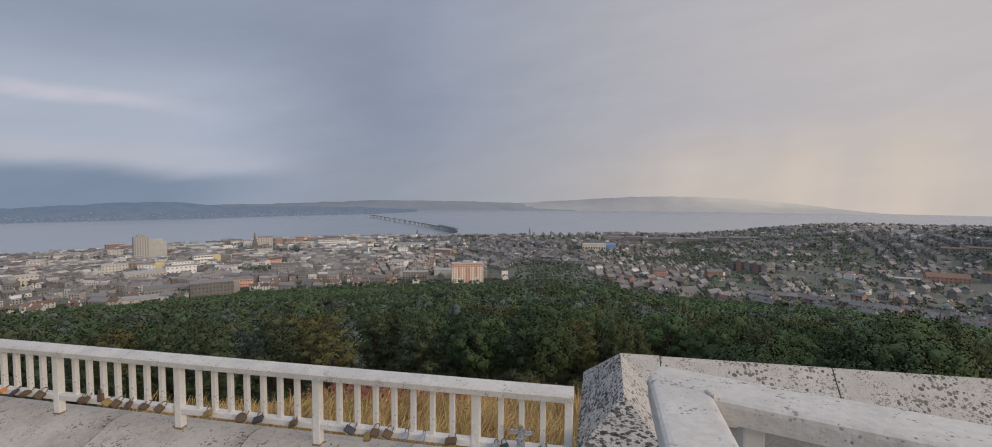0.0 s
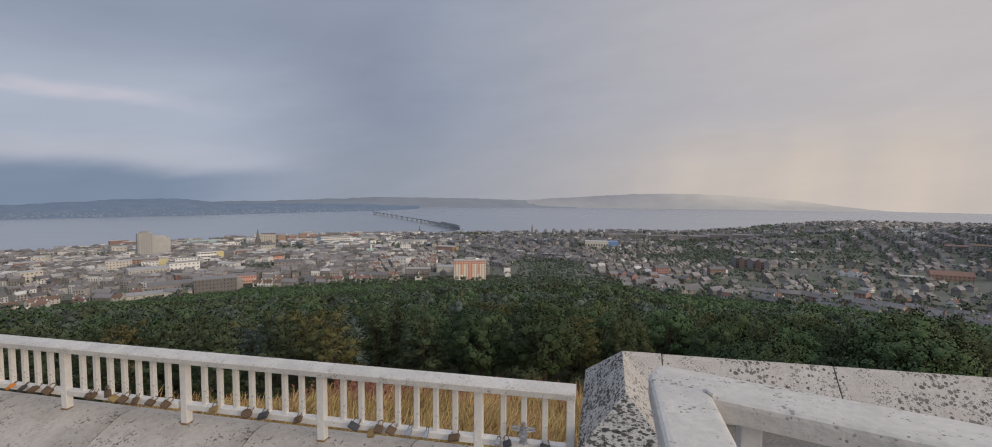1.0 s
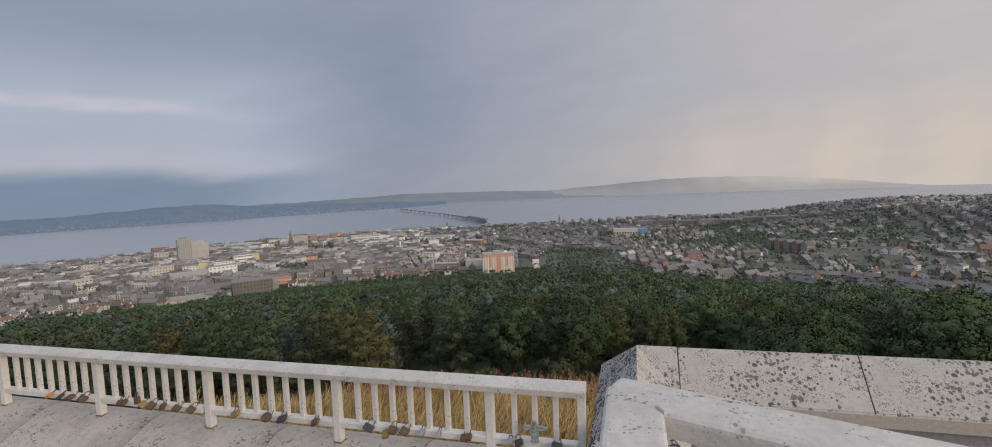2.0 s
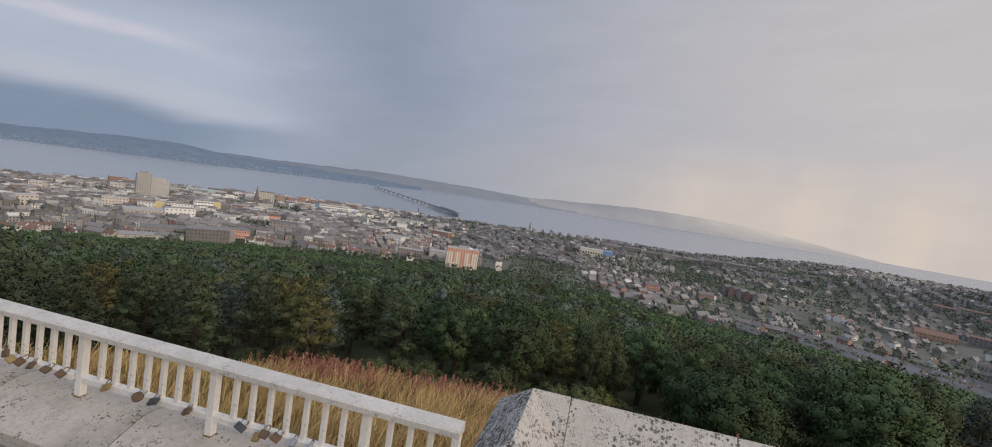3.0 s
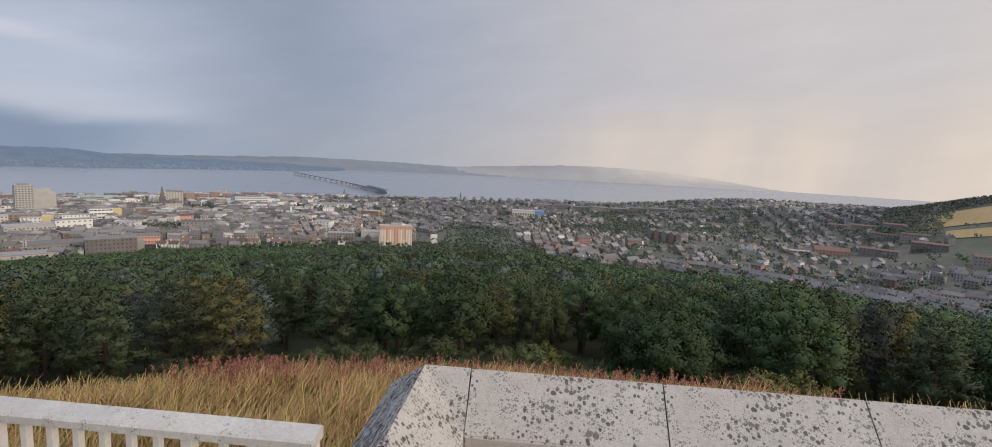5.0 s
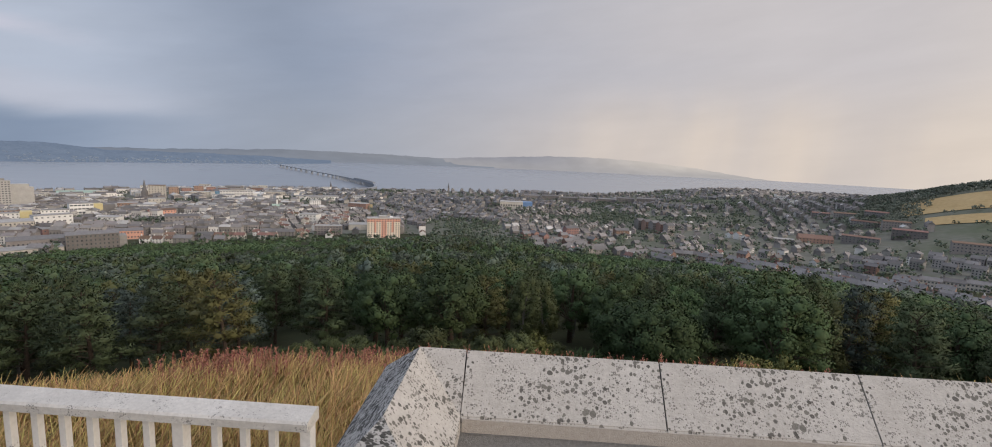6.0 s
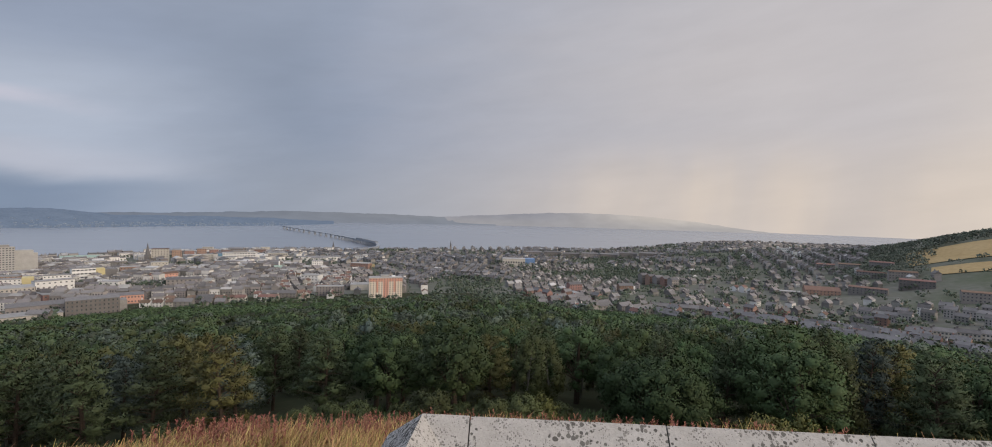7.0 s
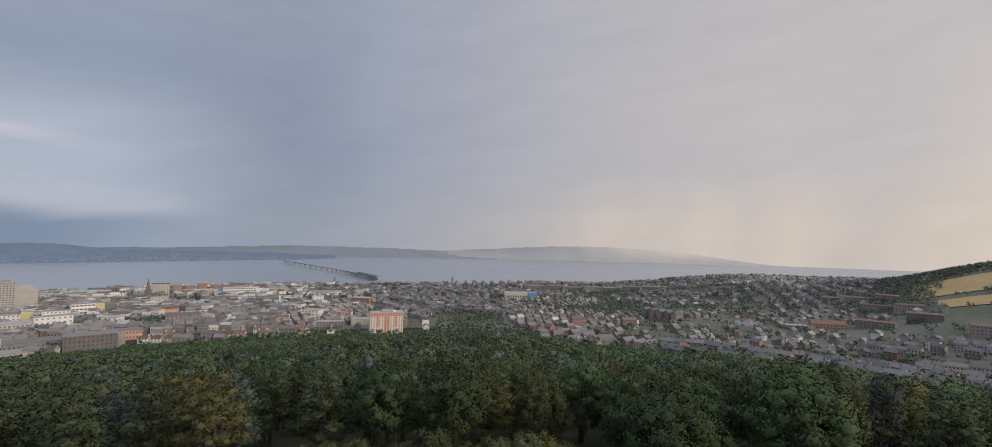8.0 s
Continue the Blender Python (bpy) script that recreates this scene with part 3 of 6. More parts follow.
def bay_slab(s0, s1):
    """Saddleback slab of the bay: buff front edge, long inner slope, ridge, steep outer slope."""
    v = [(s0 + GAP, 3.21, 0.690), (s0 + GAP, 3.21, 0.766), (s0 + GAP, 3.455, 1.022), (s0 + GAP, 3.715, 0.779), (s0 + GAP, 3.715, 0.66), (s0 + GAP, 3.6, 0.66), (s0 + GAP, 3.6, 0.69)]
    v += [(s1 - GAP, b, c) for a, b, c in v]
    k = 7
    f = [(i, (i + 1) % k, k + (i + 1) % k, k + i) for i in range(k)] + [tuple(range(k))[::-1], tuple(range(k, 2 * k))]
    bm = solid(v, f)
    es = [e for e in bm.edges if abs(e.verts[0].co.x - e.verts[1].co.x) > 0.3 and min(e.verts[0].co.z, e.verts[1].co.z) > 0.75]
    bmesh.ops.bevel(bm, geom=es, offset=0.006, segments=2, affect="EDGES")
    return bm


coping_bay = thing("coping_bay", "lichen-spotted saddleback granite coping of the bay", "coping", FORE, kind="structure")
bay_mesh = None
for i in range(11):
    s0 = 0.389 + 1.035 * i
    if bay_mesh is None:
        first = part("coping_stone", bay_slab(0, 1.035), granite, coping_bay)
        bay_mesh = first.data
        first.location.x = s0
    else:
        o = part("coping_stone", bay_mesh, None, coping_bay)
        o.location.x = s0
fronts = bmesh.new()
box_into(fronts, 0.40, 12, 3.203, 3.225, 0.687, 0.759)
part("front_edge", fronts, fascia_stone, coping_bay, "buff tooled front edge")
seams = bmesh.new()
for i in range(1, 11):
    s = 0.389 + 1.035 * i
    seams_v = solid([(s - 0.005, 3.222, 0.70), (s + 0.005, 3.222, 0.70), (s - 0.005, 3.222, 0.762), (s + 0.005, 3.222, 0.762), (s - 0.005, 3.45, 1.004), (s + 0.005, 3.45, 1.004), (s - 0.005, 3.45, 0.70), (s + 0.005, 3.45, 0.70)],
                    [(0, 1, 3, 2), (2, 3, 5, 4), (4, 5, 7, 6), (6, 7, 1, 0), (0, 2, 4, 6), (1, 3, 5, 7)])
    me = bpy.data.meshes.new("tmp")
    seams_v.to_mesh(me)
    seams_v.free()
    seams.from_mesh(me)
    bpy.data.meshes.remove(me)
part("joint", seams, joint_dark, coping_bay, "dark open joints between the stones")

# corner stone: ridge turned towards the terrace, hipped at its end
A, H = (0.130, 3.455, 1.022), (0.126, 2.737, 1.016)          # ridge corner, ridge end
E1, E2 = (-0.124, 3.715, 0.779), (-0.118, 2.50, 0.779)      # outer eave
J, JE = (0.385, 3.455, 1.022), (0.385, 3.715, 0.779)
M = (0.392, 3.21, 0.766)  # inner foot of the valley
F2 = (0.392, 2.46, 0.766)
low = 0.68
verts = [A, H, E1, E2, J, JE, M, F2,
         (E1[0], E1[1], low), (E2[0], E2[1], low), (JE[0], JE[1], low), (M[0], M[1], low), (F2[0], F2[1], low), (0.386, 3.21, 0.766), (0.386, 3.21, low)]
faces = [(0, 1, 3, 2), (0, 2, 5, 4), (0, 4, 13, 6), (0, 6, 7, 1), (1, 7, 3), (2, 3, 9, 8), (2, 8, 10, 5), (3, 7, 12, 9), (7, 6, 11, 12), (6, 13, 14, 11), (4, 5, 10, 14, 13), (8, 9, 12, 11, 14, 10)]
bm = solid(verts, faces)
me = bpy.data.meshes.new("coping_corner")
bm.to_mesh(me)
bm.free()
me.materials.append(granite)
me.materials.append(granite_dark)
for p_ in me.polygons:
    c_ = p_.center
    if p_.normal.x < -0.5 or (p_.normal.y < -0.3 and c_.y < 2.75):
        p_.material_index = 1
corner = new("coping_corner", me)
corner.matrix_world = FORE
tagged(corner, "hipped granite corner coping dark with lichen outside", "coping", kind="structure")


# ---------------------------------------------------------------- the white railing
def swept(prof, s0, s1):
    """A bar along the parapet with the given section (outward, up)."""
    k = len(prof)
    v = [(s0, a, b) for a, b in prof] + [(s1, a, b) for a, b in prof]
    return solid(v, [(i, (i + 1) % k, k + (i + 1) % k, k + i) for i in range(k)] + [tuple(range(k))[::-1], tuple(range(k, 2 * k))])


RAIL_PROF = [(2.628, 0.985), (2.625, 1.018), (2.634, 1.027), (2.728, 1.043), (2.738, 1.036), (2.738, 0.985)]
BOTTOM_PROF = [(2.664, 0.668), (2.664, 0.702), (2.670, 0.708), (2.712, 0.708), (2.718, 0.702), (2.718, 0.668)]
railing = thing("railing", "low white-painted metal railing with chipped paint on stone coping", "railing", FORE)
post_bm = box(0, 0.048, 2.660, 2.708, 0.566, 0.986, 0.004)
post_first = part("post", post_bm, white_paint, railing)
foot_first = part("foot_plate", box(-0.003, 0.051, 2.657, 2.712, 0.566, 0.577, 0.002), rust, railing, "rusted foot plate")
bal_first = part("baluster", box(-0.0145, 0.0145, 2.676, 2.706, 0.704, 0.988, 0.003), white_paint, railing)
posts_s = [-0.713 - 1.0 * i for i in range(10)]
used = False
for ps in posts_s:
    if used:
        part("post", post_first.data, None, railing).location.x = ps
        part("foot_plate", foot_first.data, None, railing, "rusted foot plate").location.x = ps
    else:
        post_first.location.x = ps
        foot_first.location.x = ps
    for j in range(1, 8):
        s = ps - 1.0 + 0.048 + (1.0 - 0.048) * j / 8
        if not used:
            bal_first.location.x = s
            used = True
        else:
            part("baluster", bal_first.data, None, railing).location.x = s
for j in range(1, 4):
    part("baluster", bal_first.data, None, railing).location.x = -0.665 + (0.665 - 0.19) * j / 4
part("end_post", box(-0.188, -0.144, 2.662, 2.712, 0.50, 0.986, 0.003), white_paint, railing)
for a, b in ((-0.141, -2.690), (-2.693, -6.690), (-6.693, -10.3)):
    part("top_rail", swept(RAIL_PROF, b, a), rail_paint, railing, "broad top rail scratched and flaking")
    part("bottom_rail", swept(BOTTOM_PROF, max(b, -10.3), a - 0.05), white_paint, railing)


# padlocks left on the bottom rail
shackle_mat = material("weathered_shackle", (0.12, 0.10, 0.085), (0.2, 0.17, 0.14), scale=40, rough=0.6, metal=0.4)


def padlock(s, z, body_mat, w, h, lean, turn, label, round_body=False):
    t = thing("padlock", label, "padlock", FORE @ pose(s, 2.640, z, lean, turn, 0), "padlocks on the railing")
    if round_body:
        bm = bmesh.new()
        bmesh.ops.create_cone(bm, cap_ends=True, segments=18, radius1=w / 2, radius2=w / 2, depth=0.018, matrix=Matrix.Rotation(radians(90), 4, "X"))
        bmesh.ops.bevel(bm, geom=list(bm.edges), offset=0.002, segments=1, affect="EDGES")
    else:
        bm = box(-w / 2, w / 2, -0.010, 0.010, -h / 2, h / 2, 0.004)
    part("body", bm, body_mat, t)
    pts = [(-w * 0.3, 0, h * 0.4)] + [(-w * 0.3 * math.cos(a), 0, h * 0.4 + 0.022 + w * 0.3 * math.sin(a)) for a in (0, 0.6, 1.2, 1.9, 2.5, 3.14)] + [(w * 0.3, 0, h * 0.4)]
    part("shackle", tube(pts, [0.0034] * len(pts), 6), shackle_mat, t, "thin weathered shackle")
    return t


LOCKS = [(-4.142, lock_orange, 0.045, 0.04, "small orange padlock hooked on the railing"), (-4.03, lock_dark, 0.05, 0.04, "dark padlock hooked on the railing"),
         (-3.931, lock_brown, 0.055, 0.05, "rusted padlock hooked on the railing"), (-3.803, lock_brown, 0.055, 0.05, "rusted padlock hooked on the railing"),
         (-3.446, lock_brown, 0.04, 0.035, "small rusted padlock hooked on the railing"), (-3.411, lock_brown, 0.05, 0.045, "rusted padlock hooked on the railing"),
         (-3.278, lock_brown, 0.045, 0.045, "rusted padlock standing up against a baluster"), (-3.227, brass, 0.05, 0.045, "tarnished brass padlock hooked on the railing"),
         (-3.154, lock_brown, 0.045, 0.05, "rusted padlock hooked on the railing"), (-3.054, lock_brown, 0.045, 0.045, "rusted padlock hooked on the railing"),
         (-2.931, lock_brown, 0.05, 0.042, "rusted padlock hooked on the railing"), (-2.808, lock_brown, 0.045, 0.045, "rusted padlock hooked on the railing"),
         (-2.441, brass, 0.06, 0.04, "tarnished brass padlock hooked on the railing"), (-2.195, lock_brown, 0.062, 0.05, "large rusted oval padlock on the railing"),
         (-2.076, lock_dark, 0.065, 0.042, "black padlock hooked on the railing"), (-1.83, lock_brown, 0.05, 0.04, "rusted padlock hooked on the railing"),
         (-1.453, lock_dark, 0.06, 0.04, "black padlock hooked on the railing"), (-1.339, brass, 0.04, 0.05, "yellow brass padlock hanging below the rail"),
         (-1.293, lock_brown, 0.045, 0.045, "rusted padlock hooked on the railing"), (-1.213, lock_brown, 0.05, 0.045, "rusted padlock hooked on the railing"),
         (-1.101, steel, 0.03, 0.045, "steel padlock hooked on the railing"), (-0.994, steel, 0.02, 0.045, "thin steel clip hooked on the railing"),
         (-0.826, lock_brown, 0.062, 0.042, "rusted padlock hooked on the railing"), (-0.514, lock_dark, 0.045, 0.035, "black padlock hooked on the railing"),
         (-0.302, lock_dark, 0.055, 0.042, "black padlock hooked on the railing"), (-0.568, steel, 0.03, 0.03, "steel padlock hooked on the railing")]
lock_rng = random.Random(4)
for s, mat_, w, h, lab in LOCKS:
    low_ = -0.030 if "below" in lab else 0.0
    lean = -58 if "standing" not in lab else -8
    padlock(s, 0.700 + low_ + (0.03 if "standing" in lab else 0), mat_, w * 1.05, h * 1.05, lean + lock_rng.uniform(-14, 14), lock_rng.uniform(-32, 32), lab, "oval" in lab)
wrap = thing("plastic_bottle", "crumpled clear plastic bottle wedged between balusters", "bottle", FORE @ pose(-0.425, 2.645, 0.71))
rings = [(0, 0.0, 0.018), (0.004, 0.0, 0.026), (0.03, 0.002, 0.024), (0.05, 0.0, 0.028), (0.075, 0.003, 0.022), (0.09, 0.0, 0.012), (0.105, 0, 0.011)]
part("body", tube([(b, 0, a) for a, b, c in rings], [c for a, b, c in rings], 12), clear_plastic, wrap)
part("cap", tube([(0, 0, 0.105), (0, 0, 0.118)], [0.013, 0.013], 12), steel, wrap)
label_bow = bmesh.new()
for sx in (-1, 1):
    bmesh.ops.create_icosphere(label_bow, subdivisions=2, radius=1.0, matrix=Matrix.Translation((sx * 0.04, 0, 0.085)) @ Matrix.Diagonal((0.034, 0.010, 0.016, 1)))
part("wrapper", label_bow, clear_plastic, wrap, "torn clear wrapper")

# ---------------------------------------------------------------- guard rail of the raised step
guard = thing("guard_rail", "thick white-painted guard rail with a rounded worn corner", "railing", FORE)
d20 = Vector((math.cos(radians(-20)), math.sin(radians(-20)), 0))
n20 = Vector((math.sin(radians(20)), math.cos(radians(20)), 0))
P0 = Vector((0.10, 0.913, 0))
back = [P0 + d20 * t_ for t_ in (0, 3.2)]
front = [P - n20 * 0.112 for P in back]
inner = Vector((0.167, 0.776 + 0.002, 0))
outer_l = [Vector((0.078, 0.86, 0)), Vector((0.078, -2.4, 0))]
inner_l = [inner, Vector((0.167, -2.4, 0))]
loop = [P0, back[1], front[1], inner, inner_l[1], outer_l[1], outer_l[0]]
bm = solid([(v.x, v.y, 1.764) for v in loop] + [(v.x, v.y, 1.800) for v in loop],
           [tuple(range(7)), tuple(range(7, 14))] + [(i, (i + 1) % 7, 7 + (i + 1) % 7, 7 + i) for i in range(7)])
ups = [e for e in bm.edges if e.verts[0].co.z > 1.79 and e.verts[1].co.z > 1.79] + [e for e in bm.edges if abs(e.verts[0].co.z - e.verts[1].co.z) > 0.02 and (Vector(e.verts[0].co.xy) - P0.xy).length < 0.09]
bmesh.ops.bevel(bm, geom=ups, offset=0.011, segments=3, affect="EDGES", profile=0.6)
guard_top = part("top_rail", bm, rail_paint, guard, "broad flaking top rail")
weld = tube([tuple(inner + Vector((0.002, 0.004, 1.800))), tuple(inner + Vector((-0.006, 0.014, 1.802))), tuple(inner + Vector((-0.01, 0.02, 1.8)))], [0.004, 0.005, 0.003], 8)
part("weld", weld, rail_paint, guard)
for k in range(6):
    c = P0 + d20 * (0.155 + 0.55 * k) - n20 * 0.056
    part("post", box(c.x - 0.016, c.x + 0.016, c.y - 0.016, c.y + 0.016, 0.70, 1.766, 0.004), white_paint, guard)
for k in range(4):
    part("post", box(0.105, 0.141, 0.30 - 0.75 * k, 0.336 - 0.75 * k, 0.70, 1.766, 0.004), white_paint, guard)


# ---------------------------------------------------------------- trees
def ball():
    """Corners and faces of an icosahedron."""
    g = (1 + 5 ** 0.5) / 2
    v = [Vector(q).normalized() for q in ((-1, g, 0), (1, g, 0), (-1, -g, 0), (1, -g, 0), (0, -1, g), (0, 1, g), (0, -1, -g), (0, 1, -g), (g, 0, -1), (g, 0, 1), (-g, 0, -1), (-g, 0, 1))]
    f = [(0, 11, 5), (0, 5, 1), (0, 1, 7), (0, 7, 10), (0, 10, 11), (1, 5, 9), (5, 11, 4), (11, 10, 2), (10, 7, 6), (7, 1, 8),
         (3, 9, 4), (3, 4, 2), (3, 2, 6), (3, 6, 8), (3, 8, 9), (4, 9, 5), (2, 4, 11), (6, 2, 10), (8, 6, 7), (9, 8, 1)]
    return np.array([tuple(q) for q in v]), np.array(f)


def foliage(rng, cen, rad, hearts, per, w, h, squash=0.8, spiky=0.0, droop=0.0, cull=True, core=0.66, lift=0.3):
    """A crown of leaf lobes: in each a dense uneven heart, and leaf sprays all over it. Corners, faces and the way each corner looks."""
    cen, rad, hearts = np.asarray(cen, float), np.asarray(rad, float), np.asarray(hearts, float)
    sq = np.array([1, 1, squash])
    n = len(cen)
    bv, bf = ball()
    wob = rng.uniform(0.8, 1.12, (n, 12))
    vc = (cen[:, None] + bv[None] * (rad * core)[:, None, None] * wob[..., None] * sq).reshape(-1, 3)
    lc = (np.arange(n)[:, None, None] * 12 + bf[None]).reshape(-1)
    dc = np.tile(bv, (n, 1))
    idx = np.repeat(np.arange(n), per)
    d = rng.normal(size=(len(idx), 3))
    d[:, 2] += lift
    d /= np.linalg.norm(d, axis=1)[:, None]
    pos = cen[idx] + d * (rad[idx] * (0.42 + 0.76 * rng.random(len(idx)) ** 0.7))[:, None] * sq
    if cull:
        keep = np.ones(len(idx), bool)
        for k in range(n):
            q = (pos - cen[k]) / sq
            keep &= ((q * q).sum(1) > (0.42 * rad[k]) ** 2) | (idx == k)
        idx, d, pos = idx[keep], d[keep], pos[keep]
    k = len(idx)
    nrm = d + rng.normal(size=(k, 3)) * 0.45
    nrm /= np.linalg.norm(nrm, axis=1)[:, None]
    t = np.cross(nrm, rng.normal(size=(k, 3))) + d * spiky * 2.0
    t[:, 2] -= droop
    t /= np.linalg.norm(t, axis=1)[:, None] + 1e-9
    side = np.cross(nrm, t)
    side /= np.linalg.norm(side, axis=1)[:, None] + 1e-9
    sc = rng.uniform(0.6, 1.35, k)[:, None]
    ww, hh = side * w / 2 * sc, t * h / 2 * sc
    vl = np.stack([pos - ww - hh * 0.6, pos + ww - hh * 0.4, pos + hh], 1)

    def outward(p, o, who, rough):
        away = p - hearts[who]
        away /= np.linalg.norm(away, axis=1)[:, None] + 1e-9
        out = away * 0.8 + o * 0.55 + rng.normal(size=o.shape) * rough
        return out / np.linalg.norm(out, axis=1)[:, None]
    oc = outward(vc, dc, np.repeat(np.arange(n), 12), 0.02)
    ol = outward(pos, d, idx, 0.10)
    vl = facing(vl.reshape(-1, 3), ol)
    return np.concatenate([vc, vl]), np.concatenate([lc, len(vc) + np.arange(3 * k)]), np.concatenate([oc, np.repeat(ol, 3, axis=0)])


def make_tree(kind, seed):
    """Returns (trunk bmesh, crown mesh) for one kind of tree, standing at the origin."""
    rng = np.random.default_rng(seed)
    limbs, cen, rad = [], [], []
    if kind == "pine":
        H = rng.uniform(10.0, 11.5)
        bend = rng.uniform(-0.9, 0.9, 2)
        trunk = [(bend[0] * (k / 5) ** 2 * 1.2, bend[1] * (k / 5) ** 2, H * 0.93 * k / 5) for k in range(6)]
        limbs.append(tube(trunk, [0.22, 0.19, 0.16, 0.12, 0.08, 0.03], 7))
        for k in range(40):
            f = 0.20 + 0.79 * (k + rng.random()) / 40
            a = k * 2.4 + rng.normal() * 0.4
            reach = (3.1 * (1 - f) ** 0.55 + 0.25) * rng.uniform(0.6, 1.12) * (0.8 if f < 0.3 else 1)
            base = Vector((bend[0] * f * f * 1.2, bend[1] * f * f, H * f))
            tip = base + Vector((math.cos(a) * reach, math.sin(a) * reach, rng.uniform(-0.1, 0.8)))
            limbs.append(tube([tuple(base - Vector((0, 0, 0.4))), tuple(base.lerp(tip, 0.6) + Vector((0, 0, -0.12))), tuple(tip)], [0.055, 0.035, 0.01], 4))
            for q, big in ((0.55, 0.72), (1.0, 0.95)):
                if q < 1 and (reach < 1.2 or k % 2):
                    continue
                p = base.lerp(tip, q)
                cen.append((p.x, p.y, p.z + 0.1))
                rad.append(big * rng.uniform(0.6, 1.25) * (1.05 - 0.35 * f))
        v, l, nr = foliage(rng, cen, rad, [(0, 0, H * 0.45)] * len(cen), 130, 0.105, 0.37, 0.7, spiky=0.7, core=0.44)
    elif kind == "birch":
        H = rng.uniform(10, 11.5)
        trunk = [(0.1 * k, 0.05 * k, H * 0.95 * k / 5) for k in range(6)]
        limbs.append(tube(trunk, [0.15, 0.13, 0.10, 0.07, 0.04, 0.015], 7))
        for k in range(34):
            f = 0.22 + 0.74 * (k + rng.random()) / 34
            a = k * 2.4 + rng.normal() * 0.5
            reach = 2.2 * (1 - f) ** 0.5 * (0.6 + 0.4 * f) * rng.uniform(0.55, 1.15) + 0.2
            top = Vector((0.5 * f + math.cos(a) * reach, 0.25 * f + math.sin(a) * reach, H * f + 0.2))
            if k % 2 == 0:
                limbs.append(tube([(0.5 * f, 0.25 * f, H * f - 0.9), tuple(top)], [0.035, 0.01], 4))
            cen.append((top.x, top.y, top.z - 0.3))
            rad.append(rng.uniform(0.5, 0.8))
        v, l, nr = foliage(rng, cen, rad, [(0.2, 0.1, H * 0.5)] * len(cen), 200, 0.115, 0.27, 1.35, droop=1.1, core=0.42)
    else:
        big = kind == "sycamore"
        H = 9.4 if big else rng.uniform(9.5, 11.5)
        R = 6.0 if big else rng.uniform(3.3, 4.1)
        limbs.append(tube([(0, 0, 0), (0.05, 0.02, H * 0.25), (0.1, 0, H * 0.5), (0.1, 0.1, H * 0.75)], [0.32, 0.27, 0.2, 0.08], 8))
        count = 140 if big else 56
        for k in range(count):
            u_ = 1.0 - 1.72 * (k + 0.5) / count
            a = k * 2.39996 + rng.normal() * 0.25
            c = math.sqrt(max(0.0, 1 - u_ * u_))
            q = rng.uniform(0.62, 0.95) * (0.88 + 0.2 * noise.noise(Vector((math.cos(a) * 1.8 * c, math.sin(a) * 1.8 * c, u_ * 1.8 + seed))))
            p = Vector((math.cos(a) * c * R * q, math.sin(a) * c * R * q, H * 0.53 + u_ * H * 0.43 * q))
            cen.append(tuple(p))
            rad.append(rng.uniform(0.6, 1.15) if big else rng.uniform(0.5, 1.15))
            if k % 4 == 0:
                limbs.append(tube([(0.05, 0, H * 0.3), tuple(p * 0.55 + Vector((0, 0, H * 0.2))), tuple(p)], [0.08, 0.05, 0.015], 4))
        v, l, nr = foliage(rng, cen, rad, [(0, 0, H * 0.42)] * len(cen), 230 if big else 150, 0.185, 0.24, 0.85, core=0.48)
    return join(limbs), v, l, nr


def make_bush(seed, R, H, w=0.14, h=0.2):
    rng = np.random.default_rng(seed)
    cen, rad, stems = [], [], []
    for k in range(46):
        a, u_ = rng.uniform(0, 6.283), rng.uniform(0.05, 1)
        c = math.sqrt(1 - (u_ * 0.95) ** 2)
        q = rng.uniform(0.55, 1.05)
        p = (math.cos(a) * c * R * q, math.sin(a) * c * R * q, H * u_ * rng.uniform(0.8, 1.05))
        cen.append(p)
        rad.append(rng.uniform(0.26, 0.46) * R * 0.55)
        if k % 5 == 0:
            stems.append(tube([(p[0] * 0.1, p[1] * 0.1, -0.2), (p[0] * 0.6, p[1] * 0.6, p[2] * 0.6), p], [0.04, 0.03, 0.01], 4))
    v, l, nr = foliage(rng, cen, rad, [(0, 0, H * 0.3)] * len(cen), 110, w * 0.85, h * 0.85, 0.9, spiky=0.3, core=0.4)
    return join(stems), v, l, nr


def plant(name, made, leaf_mat, bark_mat, label, category, at, group=""):
    trunk, v, l, nr = made
    t = thing(name, label, category, at, group)
    part("trunk" if name.endswith("tree") else "stems", trunk, bark_mat, t)
    part("crown", fast_mesh("crown", v, l, 3, leaf_mat, nr), None, t)
    return t


KINDS = [("pine_tree", "pine", 11, pine_leaf, bark, "dark green pine with bare lower trunk on the slope"),
         ("pine_tree", "pine", 12, pine_leaf, bark, "dark green pine with bare lower trunk on the slope"),
         ("pine_tree", "pine", 13, pine_olive, bark, "olive-tinged pine with open needle tufts on the slope"),
         ("pine_tree", "pine", 14, pine_blue, bark, "bluish green pine with layered branches on the slope"),
         ("broadleaf_tree", "broad", 15, broad_leaf, bark, "dense dark green broadleaf tree on the slope"),
         ("broadleaf_tree", "broad", 16, broad_leaf, bark, "dense dark green broadleaf tree on the slope"),
         ("birch_tree", "birch", 17, birch_leaf, pale_bark, "drooping mid-green birch on the slope")]
protos = [None] * len(KINDS)
tops = [0.0] * len(KINDS)

# how high the tree tops stand by bearing, in degrees from the terrace: the trees at hand, and the far edge of the wood
NEAR_AZ = [-64, -50, -43, -37, -32, -27, -20, -16, -12, -5, 4, 10, 16, 19, 22, 27, 30, 35, 45, 62]
